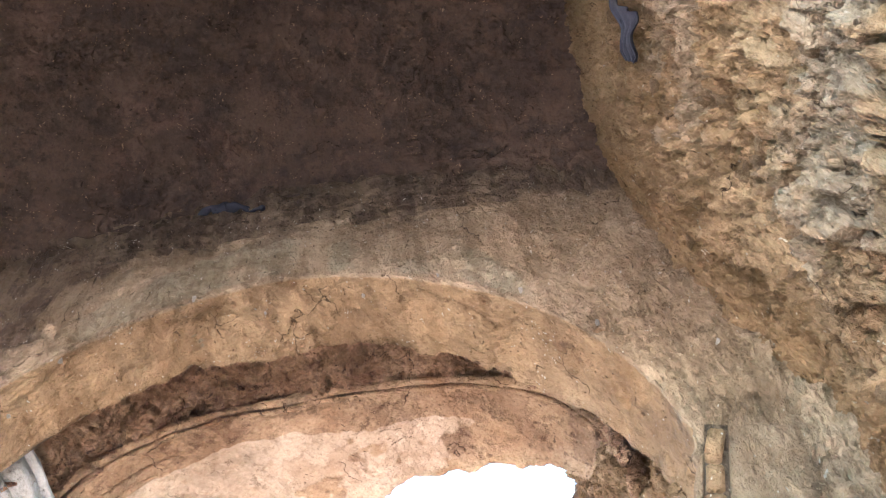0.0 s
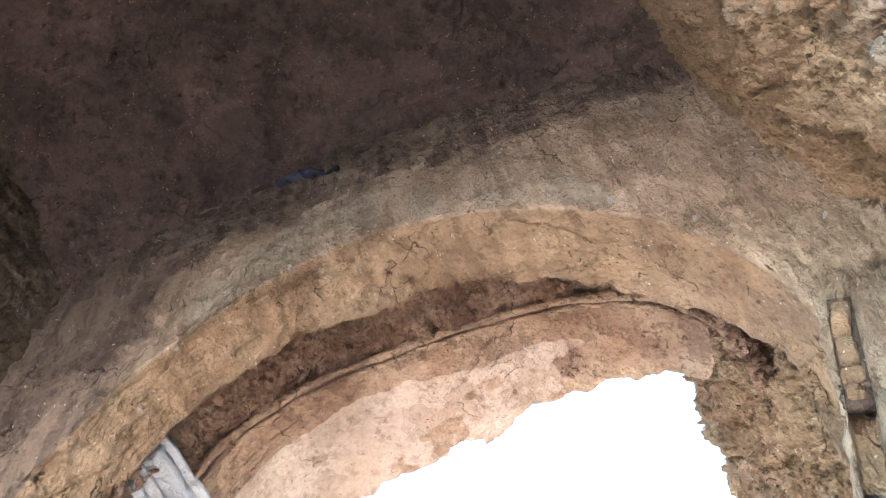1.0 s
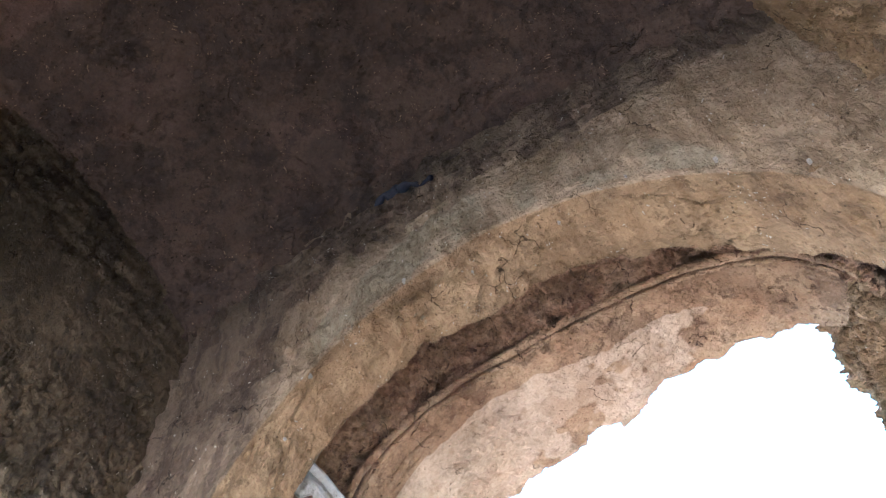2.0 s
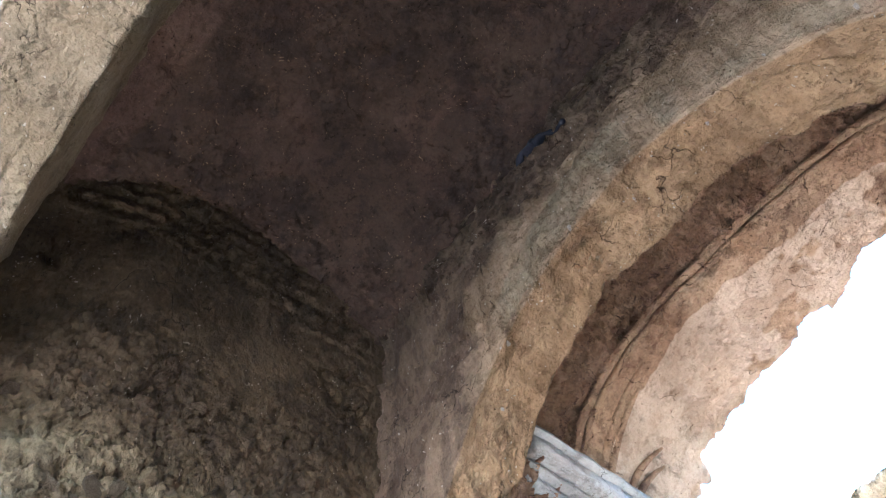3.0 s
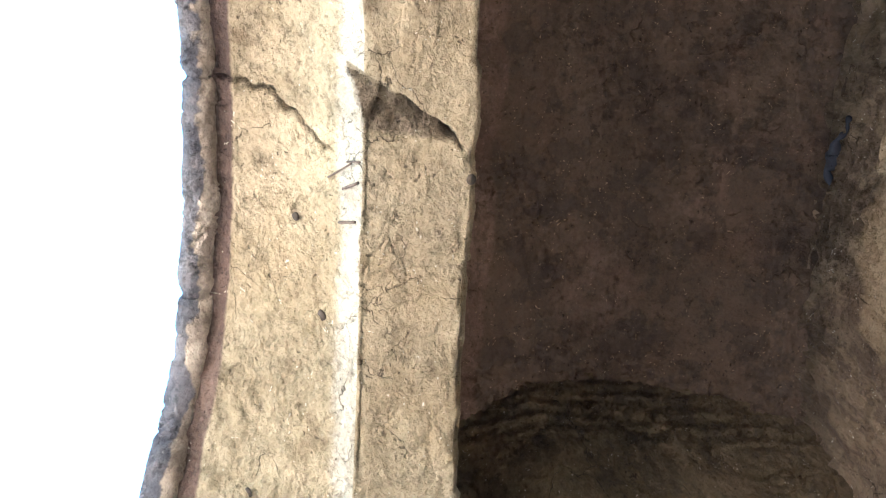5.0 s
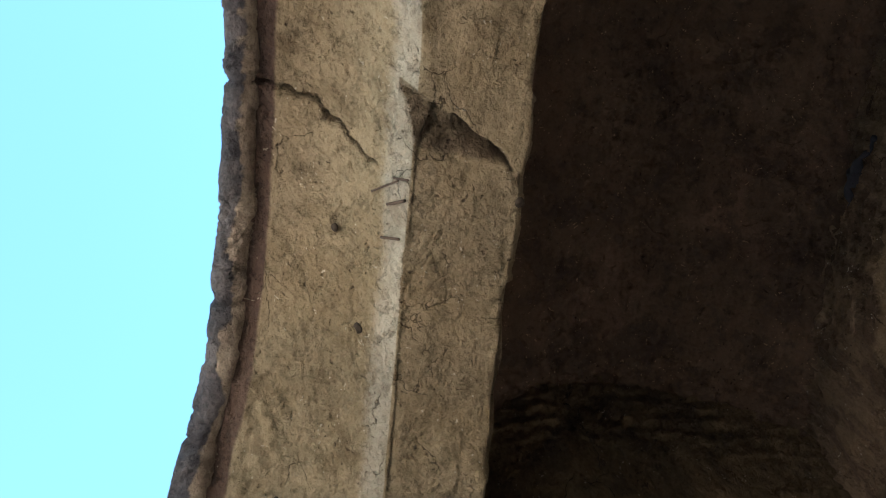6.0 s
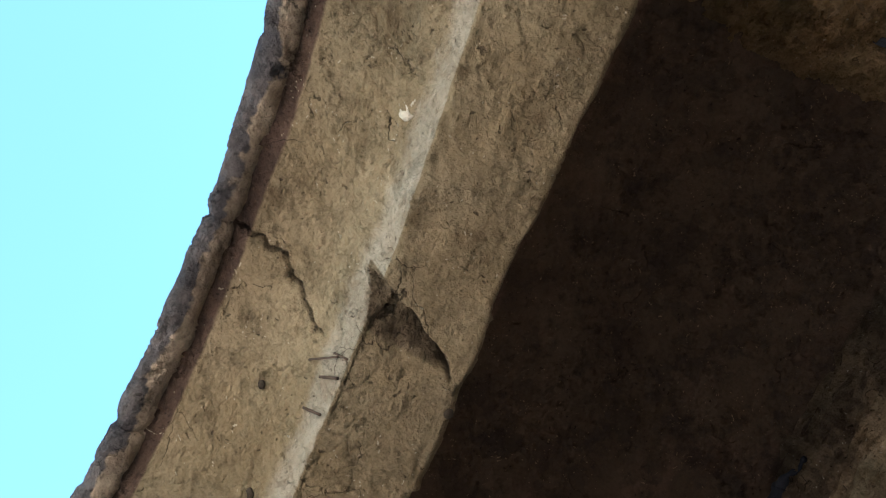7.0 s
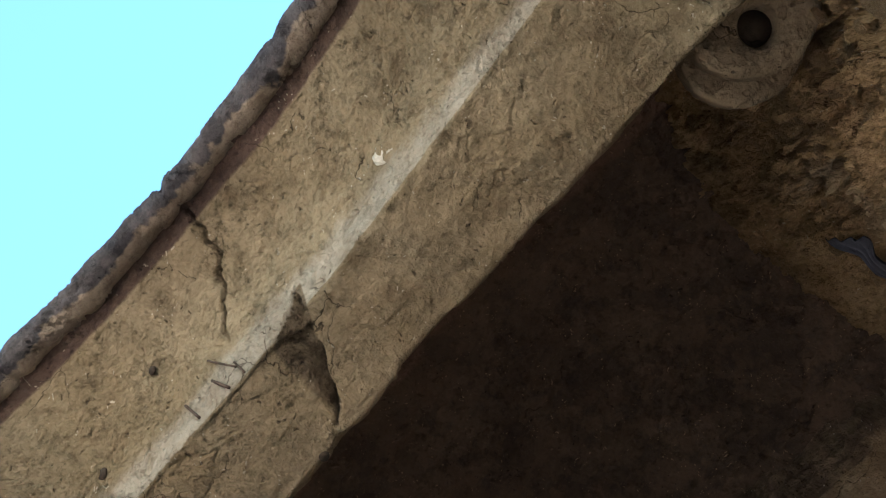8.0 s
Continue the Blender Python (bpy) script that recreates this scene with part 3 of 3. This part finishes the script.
    return tagged(ob, "dun plastered wide arch with a splayed outer face", "arch", kind="structure")


WALL_S = outer_arch()


def outer_piers():
    for x0, x1 in ((WEST - 1.2, WEST - 0.22), (EAST + 0.22, EAST + 1.2)):
        Y, Z = np.meshgrid(np.linspace(B_IN - 0.02, -1.05, 60), np.linspace(0, 3.9, 120), indexing="ij")
        inner = x1 if x0 < MID else x0
        P = np.stack([0 * Y + inner, Y, Z], -1)
        if inner < MID:
            P = P[::-1]
        ob = sheet("pier", P, lambda p: 0.015 * fbm(p, 5, 5, 170, 0.6), DUN, lambda p, q=(x0 if inner == x1 else x1): np.stack([0 * p[..., 0] + q, p[..., 1], p[..., 2]], -1))
        tagged(ob, "plastered pier carrying the outer arch", "pier", kind="structure")


outer_piers()


def crown_moulding():
    """A roll in lengths along the crown, dark outside with crust and painted-in shade."""
    brinks = (WEST - 0.25, -1.62, -1.21, -0.50, 0.42, EAST + 0.25)
    a = np.linspace(-0.3, 2 * math.pi - 0.3, 33)[:-1]
    for x0, x1 in zip(brinks, brinks[1:]):
        xs = np.linspace(x0, x1 - 0.002, int((x1 - x0) / 0.008))
        X, A = np.meshgrid(xs, a, indexing="ij")
        C = np.stack([X, skew(X) + flare(X) - 1.048 + 0 * A, crown_z(X) + 0.038 + 0 * A], -1)
        D = np.stack([0 * A, np.cos(A), np.sin(A)], -1)
        p0 = C + D * 0.06
        lump = 0.007 * value(p0, 4, 184) + 0.004 * fbm(p0, 11, 5, 185, 0.66) - 0.008 * smooth(0.12, 0.2, fbm(p0, 9, 5, 187, 0.65)) - 0.012 * cracks(p0, 7.0, 0.03, 189)
        blunt = 0.016 if x1 == -0.50 or x0 == -0.50 else 0.008
        ends = blunt * (np.exp(-((X - x0) / 0.025) ** 2) + np.exp(-((X - x1) / 0.012) ** 2))
        V = C + D * (0.059 + lump - ends)[..., None]
        m, n = X.shape
        faces = [(i * n + j, i * n + (j + 1) % n, (i + 1) * n + (j + 1) % n, (i + 1) * n + j) for i in range(m - 1) for j in range(n)]
        faces += [tuple(range(n))[::-1], tuple(range((m - 1) * n, m * n))]
        ob = link("moulding_length", V.reshape(-1, 3), faces, ROLL, WALL_S)
        coat(ob, "crust_shade", lambda p: smooth(-1.01, -1.06, p[:, 1] - skew(p[:, 0]) - flare(p[:, 0]) + 0.035 * fbm(p, 6, 5, 188, 0.65)))


crown_moulding()


# ---- the broken vault beyond the inner arch ----
BX, BA, BZ, BH = -0.50, 1.22, 3.99, 1.0


def basket(count, grow=0.0, start=0.02):
    """Points (x, z) of a basket-shaped section, from one side to the other."""
    a = np.linspace(math.pi - start, start, count)
    e = 2 / 2.8
    return np.stack([BX + (BA + grow) * np.sign(np.cos(a)) * np.abs(np.cos(a)) ** e, BZ + (BH + grow) * np.abs(np.sin(a)) ** e], -1)


def along(count, y, grow=0.0):
    line = basket(count, grow)
    step = np.r_[0, np.cumsum(np.hypot(*np.diff(line, axis=0).T))]
    s = np.linspace(0, step[-1], count)
    return np.stack([np.interp(s, step, line[:, 0]), 0 * s + y, np.interp(s, step, line[:, 1])], -1)


def broken_vault():
    vault = new("broken_vault")
    tagged(vault, "broken plastered vault open to the sky beyond the arch", "vault", kind="structure")
    P = np.stack([along(300, y, -0.05 + 0.12 * (y - 1.9)) for y in np.linspace(2.32, 1.9, 60)], 1)[::-1][:, ::-1][::-1, ::-1]
    sheet("broken_core", P, lambda p: crumble(p, 0.07, 13, 200) + 0.015 * fbm(p, 10, 4, 203), CORE, lambda p: p + (0, 0, 0.35), vault, "dark brown broken masonry where plaster has fallen")
    for y, r in ((2.285, 0.019), (2.328, 0.013)):
        line = along(160, y, -0.02)
        pts = line + np.stack([0.008 * value(line, 9, 205), 0.008 * value(line, 7, 206), 0.012 * value(line, 9, 207)], -1)
        v, f = tube(pts, lambda t, r=r: r * (1 + 0.25 * math.sin(t * 37) * math.sin(t * 11)), 10)
        link("rib_moulding", v, f, SHELL, vault)

    def edge(x):
        return np.interp(x, (-1.8, -1.5, -1.0, -0.5, 0.1, 0.5, 0.8), (3.1, 3.08, 3.0, 2.96, 2.82, 2.72, 2.68))
    P = np.stack([along(380, y) for y in np.linspace(3.25, 2.34, 130)], 1)

    def skin(p):
        return 0.012 * fbm(p, 4, 6, 210, 0.62) - 0.02 * cracks(p, 2.6, 0.03, 216) + 0.004 * fbm(p, 25, 3, 212)
    ob = sheet("vault_plaster", P, skin, SHELL, lambda p: p + np.stack([0 * p[..., 0], 0.05 * value(p, 6, 219), 0.22 + 0.06 * value(p, 5, 218)], -1), vault,
               keep=lambda c: (c[..., 1] < edge(c[..., 0]) + 0.05 * fbm(c, 5, 4, 214, 0.6)) & ((c[..., 0] > -1.2) | (c[..., 2] > 4.43)))
    coat(ob, "pale", lambda c: smooth(0.42, 0.72, smooth(2.43, 2.55, c[:, 1]) + 0.5 * fbm(c, 2.4, 5, 221, 0.6) - 0.6 * smooth(-0.3, 0.3, c[:, 0])))
    # curved ribs rising from the cornice
    for y0, y1, top in ((2.47, 2.44, 0.30), (2.52, 2.50, 0.27), (2.64, 2.78, 0.22), (2.69, 2.83, 0.20)):
        line = along(400, 0.0, -0.005)[: int(400 * top)]
        line = line[line[:, 2] > 4.42]
        t = np.linspace(0, 1, len(line))
        line[:, 1] = lerp(y0, y1, t ** 2)
        v, f = tube(line[::4], lambda q: 0.022 * (1 - 0.7 * q ** 3), 8)
        link("fan_rib", v, f, SHELL, vault)
    return vault


broken_vault()


def far_walls():
    # the side wall beyond the arch with its stone cornice
    Y, Z = np.meshgrid(np.linspace(1.9, 3.35, 90), np.linspace(0, 4.42, 180), indexing="ij")
    P = np.stack([0 * Y - 1.74, Y, Z], -1)

    def relief(p):
        niche = smooth(0.30, 0.26, np.abs(p[..., 1] - 2.55) + 0.8 * np.maximum(p[..., 2] - 3.75, 0)) * smooth(2.4, 2.6, p[..., 2])
        return 0.006 * fbm(p, 5, 5, 230, 0.6) - 0.16 * niche
    wall = tagged(sheet("wall_beyond_west", P, relief, SHELL, lambda p: p - (0.45, 0, 0)), "plastered side wall with a shallow niche", "wall", kind="structure")
    cornice = tagged(new("stone_cornice"), "weathered pale grey stone cornice under the broken vault", "cornice", kind="structure")
    for z0, z1, out in ((4.20, 4.27, 0.035), (4.275, 4.32, 0.06), (4.325, 4.42, 0.11), (4.425, 4.47, 0.13)):
        bm = bmesh.new()
        bmesh.ops.create_cube(bm, size=1, matrix=Matrix.Translation((-1.765 + out / 2, 2.62, (z0 + z1) / 2)) @ Matrix.Diagonal((0.14 + out, 1.30, z1 - z0, 1)))
        bmesh.ops.bevel(bm, geom=bm.edges[:], offset=0.008, segments=2, affect="EDGES")
        bmesh.ops.subdivide_edges(bm, edges=[e for e in bm.edges if e.calc_length() > 0.3], cuts=40, use_grid_fill=True)
        for v in bm.verts:
            v.co += Vector((0.006, 0.012, 0.005)) * noise.fractal(v.co * 7, 1, 2, 4)
        part("cornice_course", bm, ASHLAR, cornice)
    # the ruined rubble side
    Y, Z = np.meshgrid(np.linspace(1.9, 3.0, 150)[::-1], np.concatenate([np.linspace(0, 2.6, 12), np.linspace(2.7, 5.0, 240)]), indexing="ij")
    P = np.stack([0.80 - 0.25 * (Y - 1.95), Y, Z], -1)
    ob = sheet("wall_beyond_east", P, lambda p: crumble(p, 0.10, 5.5, 240) + 0.05 * fbm(p, 2.5, 4, 243), MORTAR, lambda p: np.stack([0 * p[..., 0] + 1.3, p[..., 1], p[..., 2]], -1))
    tagged(ob, "ruined rubble side wall open to the sky", "wall", kind="structure")
    bm = bmesh.new()
    for y, z, h in ((2.12, 4.33, 0.05), (2.14, 4.27, 0.04), (2.10, 4.40, 0.05)):
        bmesh.ops.create_cube(bm, size=1, matrix=Matrix.Translation((0.76, y, z)) @ Matrix.Diagonal((0.16, 0.28, h, 1)))
    bmesh.ops.bevel(bm, geom=bm.edges[:], offset=0.008, segments=2, affect="EDGES")
    part("cornice_stub", bm, ASHLAR, cornice)


far_walls()


def far_ruin():
    X, Z = np.meshgrid(np.linspace(-3.5, 4.5, 160), np.linspace(0, 6.6, 120), indexing="ij")
    P = np.stack([X, 0 * X + 6.0, Z], -1)
    ob = sheet("wall_far", P, lambda p: rubble(p, 0.12, 3, 260), STONE, lambda p: p + (0, 0.5, 0), keep=lambda c: c[..., 2] < 6.45 + 0.2 * fbm(c, 1.2, 4, 262))
    tagged(ob, "broken top of a rubble wall across the court", "wall", kind="structure")


far_ruin()


# ---- fittings and scraps ----
def socket_slab(cx, cy, r, z0, z1, hole=None):
    """A worn round slab; hole: (x, y, radius) of a socket cut up into it."""
    bm = bmesh.new()
    n = 64
    shape = [(r - 0.05, z0 + 0.001), (r - 0.012, z0), (r - 0.003, z0 + 0.005), (r, z0 + 0.014), (r, z1 - 0.01), (r - 0.01, z1)]
    rings = []
    if hole:
        for rad, z in ((hole[2] * 0.9, z1 - 0.012), (hole[2] * 0.97, z0 + 0.012), (hole[2] + 0.006, z0)):
            rings.append([bm.verts.new((hole[0] + rad * math.cos(2 * math.pi * k / n), hole[1] + rad * math.sin(2 * math.pi * k / n), z)) for k in range(n)])
        shape = shape[1:]
    for rad, z in shape:
        ring = []
        for k in range(n):
            a = 2 * math.pi * k / n
            c, q = math.cos(a), math.sin(a)
            wear = 0.010 * noise.noise(Vector((c * 2, q * 2, z0))) + 0.004 * noise.noise(Vector((c * 7, q * 7, z * 20)))
            ring.append(bm.verts.new((cx + (rad + wear) * c, cy + (rad + wear) * q, z + 0.004 * noise.noise(Vector((c * 4, q * 4, 5.0))))))
        rings.append(ring)
    for a, b in zip(rings, rings[1:]):
        for k in range(n):
            bm.faces.new((a[k], a[(k + 1) % n], b[(k + 1) % n], b[k]))
    bm.faces.new(rings[0])
    bm.faces.new(rings[-1])
    return bm


def pivot_socket(lower, upper, hole, z, thick):
    base = tagged(new("pivot_socket"), "rounded stone gate pivot socket with a round hole", "gate socket", "gate sockets")
    part("lower_slab", socket_slab(*lower, z, z + thick, hole), TAN, base)
    part("upper_slab", socket_slab(*upper, z + thick + 0.012, z + 2 * thick + 0.012), TAN, base)
    bm = bmesh.new()
    bmesh.ops.create_cone(bm, cap_ends=True, radius1=hole[2] * 0.88, radius2=hole[2] * 0.8, depth=0.012, segments=24, matrix=Matrix.Translation((hole[0], hole[1], z + thick - 0.016)))
    part("hole", bm, HOLLOW, base)


pivot_socket((0.985, -0.17, 0.19), (0.93, -0.11, 0.175), (0.963, -0.115, 0.056), 3.93, 0.072)
pivot_socket((-2.155, 0.0, 0.108), (-2.15, 0.012, 0.135), (-2.183, -0.008, 0.052), 3.575, 0.034)


def cloth_scrap(name, a, b, c, out, label, folds=5, seed=0):
    """A hanging scrap: top edge from a to b, gathered to a tail at c."""
    a, b, c, out = (np.array(v, float) for v in (a, b, c, out))
    nu, nv = 24, 40
    P = np.zeros((nu, nv, 3))
    for i in range(nu):
        for j in range(nv):
            u, v = i / (nu - 1), j / (nv - 1)
            mid = (a + b) / 2
            wide = 1 - 0.55 * smooth(0.0, 0.5, v) - 0.25 * smooth(0.8, 1.0, v)
            p = lerp(mid, c, v) + (u - 0.5) * wide * (b - a)
            p = p + out * (0.02 + 0.012 * math.sin(u * folds * 3.1 + 2.5 * v) + 0.012 * math.sin(v * 9 + u * 3))
            P[i, j] = p + 0.008 * np.array((value(p, 12, seed), value(p, 12, seed + 1), value(p, 12, seed + 2)))
    ob = sheet(name, P, lambda p: 0 * p[..., 0], CLOTH, lambda p: p - out * 0.004)
    return tagged(ob, label, "cloth")


cloth_scrap("cloth_scrap", (0.905, 0.70, 4.80), (0.955, 0.735, 4.62), (0.925, 0.90, 4.60), (-0.8, 0, -0.6), "dark grey cloth scrap caught on the rubble wall", 6, 300)


def wedged_rag():
    pts = []
    for k in range(34):
        t = k / 33
        x = lerp(-1.06, -0.69, t)
        z = float(np.interp(t, (0, 0.25, 0.48, 0.62, 1), (5.555, 5.595, 5.625, 5.60, 5.535)))
        pts.append((x, 1.572 + 0.012 * math.sin(t * 17), z + 0.008 * math.sin(t * 29)))
    v, f = tube(pts, lambda t: 0.010 + 0.026 * math.exp(-((t - 0.45) / 0.13) ** 2) + 0.006 * math.sin(t * 23) ** 2, 12)
    v = [p + 0.012 * np.array((value(p, 25, 310), value(p, 25, 311), value(p, 25, 312))) for p in v]
    tagged(link("rag", v, f, CLOTH), "blackish blue rag wedged in the wall crevice", "rag")


wedged_rag()


def nail(a, b, r=0.0035):
    a, b = Vector((*a, splay_z(*a) - 0.012)), Vector((*b, splay_z(*b) - 0.03))
    v, f = tube([a + (b - a) * k / 5 for k in range(6)], r, 8)
    tagged(link("nail", v, f, IRON), "thin dark rusty nail sticking from the plaster", "nail", "nails in the arch")


nail((-0.745, -0.603), (-0.671, -0.526))
nail((-0.675, -0.540), (-0.655, -0.497))
nail((-0.763, -0.551), (-0.719, -0.500), 0.005)
nail((-0.872, -0.560), (-0.842, -0.505), 0.0045)


def blot(name, at, normal, r, material, label, seed, category):
    """A small ragged dab lying on a surface."""
    n = Vector(normal).normalized()
    turn = n.to_track_quat("Z", "Y").to_matrix()
    bm = bmesh.new()
    bmesh.ops.create_circle(bm, cap_ends=True, radius=r, segments=28)
    bmesh.ops.triangulate(bm, faces=bm.faces[:])
    top = bmesh.ops.extrude_face_region(bm, geom=bm.faces[:])
    for v in top["geom"]:
        if isinstance(v, bmesh.types.BMVert):
            v.co.z += 0.004
    for v in bm.verts:
        k = 1 + 0.55 * noise.noise(Vector((v.co.x * 32, v.co.y * 32, seed)))
        v.co.x, v.co.y = v.co.x * k, v.co.y * k
        v.co = turn @ v.co + Vector(at)
    ob = part(name, bm, material)
    return tagged(ob, label, category)


DOWN = (0, -0.6, -0.8)
blot("lime_dab", (0.062, -0.623, splay_z(0.062, -0.623) - 0.014), DOWN, 0.036, LIME, "white lime dab on the arch face", 3.0, "plaster dab")
blot("tar_spot", (-0.68, -0.170, 4.094), (0, 0.2, -1), 0.014, HOLLOW, "small black tar spot at the arch edge", 5.0, "tar spot")
# Peg holes are flat discs whose near-black colour stands for inner shade.
for x, y, r, k in ((-0.901, -0.71, 0.014, 1.0), (-1.185, -0.607, 0.017, 2.0), (-1.747, -0.809, 0.016, 6.0), (0.05, -0.60, 0.008, 8.0)):
    blot("peg_hole", (x, y, splay_z(x, y) - 0.007), DOWN, r, HOLLOW, "small dark peg hole in the plaster", k, "peg hole")


# ---- stones ----
def stone_shapes(count, seed):
    rnd = random.Random(seed)
    out = []
    for k in range(count):
        bm = bmesh.new()
        for j in range(19):
            v = Vector((rnd.gauss(0, 1), rnd.gauss(0, 1), rnd.gauss(0, 1))).normalized()
            m = max(abs(v.x), abs(v.y), abs(v.z))
            bm.verts.new(v.lerp(v / m, 0.8) * rnd.uniform(0.72, 1.08))
        hull = bmesh.ops.convex_hull(bm, input=bm.verts[:])
        junk = list({g for g in hull["geom_interior"] + hull["geom_unused"] if isinstance(g, bmesh.types.BMVert)})
        bmesh.ops.delete(bm, geom=junk, context="VERTS")
        bmesh.ops.recalc_face_normals(bm, faces=bm.faces)
        me = bpy.data.meshes.new("stone")
        bm.to_mesh(me)
        bm.free()
        out.append(me)
    return out


def stones(parent, shapes, material, spots, seed, tall=(0.6, 0.95)):
    """spots: (place, size); the stones lie with their flat side in the wall's plane."""
    rnd = random.Random(seed)
    meshes = []
    for me in shapes:
        me = me.copy()
        me.materials.append(material)
        meshes.append(me)
    for at, size in spots:
        ob = new("stone", rnd.choice(meshes))
        ob.matrix_world = Matrix.Translation(at) @ Euler((rnd.uniform(0, 6.3), rnd.uniform(-0.35, 0.35), rnd.uniform(-0.35, 0.35))).to_matrix().to_4x4() \
            @ Matrix.Diagonal((size * 0.55, size * rnd.uniform(0.7, 1.25), size * rnd.uniform(*tall), 1))
        ob.parent = parent


def scatter(count, ys, zs, surface, seed, sizes, want=lambda y, z: 1.0):
    rnd = random.Random(seed)
    spots = []
    tries = 0
    while len(spots) < count and tries < 20000:
        tries += 1
        y, z = rnd.uniform(*ys), rnd.uniform(*zs)
        size = sizes[0] + (sizes[1] - sizes[0]) * rnd.random() ** 2.2
        if rnd.random() > want(y, z):
            continue
        if any((y - p[1]) ** 2 + (z - p[2]) ** 2 < (0.85 * (size + q)) ** 2 for p, q in spots):
            continue
        spots.append(((surface(y, z), y, z), size))
    return spots


SHAPES = stone_shapes(10, 7)
stones(WALL_E, SHAPES, STONE, scatter(290, (-0.12, 1.45), (3.0, 5.0), lambda y, z: float(east_x(np.array(y), np.array(z))) + 0.012, 11, (0.014, 0.042),
                                      lambda y, z: 0.15 + 0.85 * float(smooth(1.5, 0.9, np.array(y)))), 12, (0.9, 1.4))
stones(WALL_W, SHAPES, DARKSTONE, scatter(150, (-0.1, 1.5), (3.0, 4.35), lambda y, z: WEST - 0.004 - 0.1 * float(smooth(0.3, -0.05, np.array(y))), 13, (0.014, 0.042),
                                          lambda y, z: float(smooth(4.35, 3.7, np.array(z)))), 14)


def slot_bricks():
    """A narrow chase in the arch's jamb, filled with small bricks."""
    chase = tagged(new("brick_chase"), "narrow upright chase with small broken bricks", "brickwork", kind="structure")
    bm = bmesh.new()
    bmesh.ops.create_cube(bm, size=1, matrix=Matrix.Translation((0.775, 1.615, 3.30)) @ Matrix.Rotation(0.29, 4, "Y") @ Matrix.Diagonal((0.06, 0.03, 0.40, 1)))
    part("backing", bm, BROWN, chase)
    rnd = random.Random(31)
    z = 3.12
    while z < 3.40:
        h = rnd.uniform(0.05, 0.13)
        bm = bmesh.new()
        bmesh.ops.create_cube(bm, size=1, matrix=Matrix.Translation((0.835 - 0.30 * (3.5 - z - h / 2) + rnd.uniform(-0.006, 0.006), rnd.uniform(1.606, 1.618), z + h / 2)) @ Matrix.Rotation(0.29 + rnd.uniform(-0.12, 0.12), 4, "Y") @ Matrix.Diagonal((rnd.uniform(0.035, 0.06), 0.06, h - 0.008, 1)))
        bmesh.ops.bevel(bm, geom=bm.edges[:], offset=0.008, segments=1, affect="EDGES")
        part("brick", bm, OCHRE, chase)
        z += h


slot_bricks()

stones(WALL_N, SHAPES, LIME, [((0.41, 1.598, 4.385), 0.016), ((0.63, 1.60, 4.10), 0.013), ((0.114, 1.60, 4.615), 0.012), ((-1.31, 1.60, 4.43), 0.016), ((-0.87, 1.60, 4.755), 0.016),
                              ((0.95, 1.58, 3.85), 0.012), ((-0.2, 1.70, 4.74), 0.012), ((0.2, 1.78, 4.56), 0.012), ((-0.62, 1.74, 4.80), 0.01), ((-1.5, 1.72, 4.30), 0.012)], 15)


def iron_rod():
    rod = tagged(new("iron_rod"), "thin dark iron rod hanging below the stone cornice", "rod")
    v, f = tube([(-1.655 - 0.03 * k / 7, 2.34 + 0.035 * k / 7, 4.26 - 0.27 * k / 7) for k in range(8)], 0.007, 8)
    link("shaft", v, f, IRON, rod)
    bm = bmesh.new()
    bmesh.ops.create_cube(bm, size=1, matrix=Matrix.Translation((-1.655, 2.34, 4.27)) @ Matrix.Diagonal((0.04, 0.03, 0.025, 1)))
    bmesh.ops.bevel(bm, geom=bm.edges[:], offset=0.005, segments=2, affect="EDGES")
    part("clamp", bm, IRON, rod)


iron_rod()
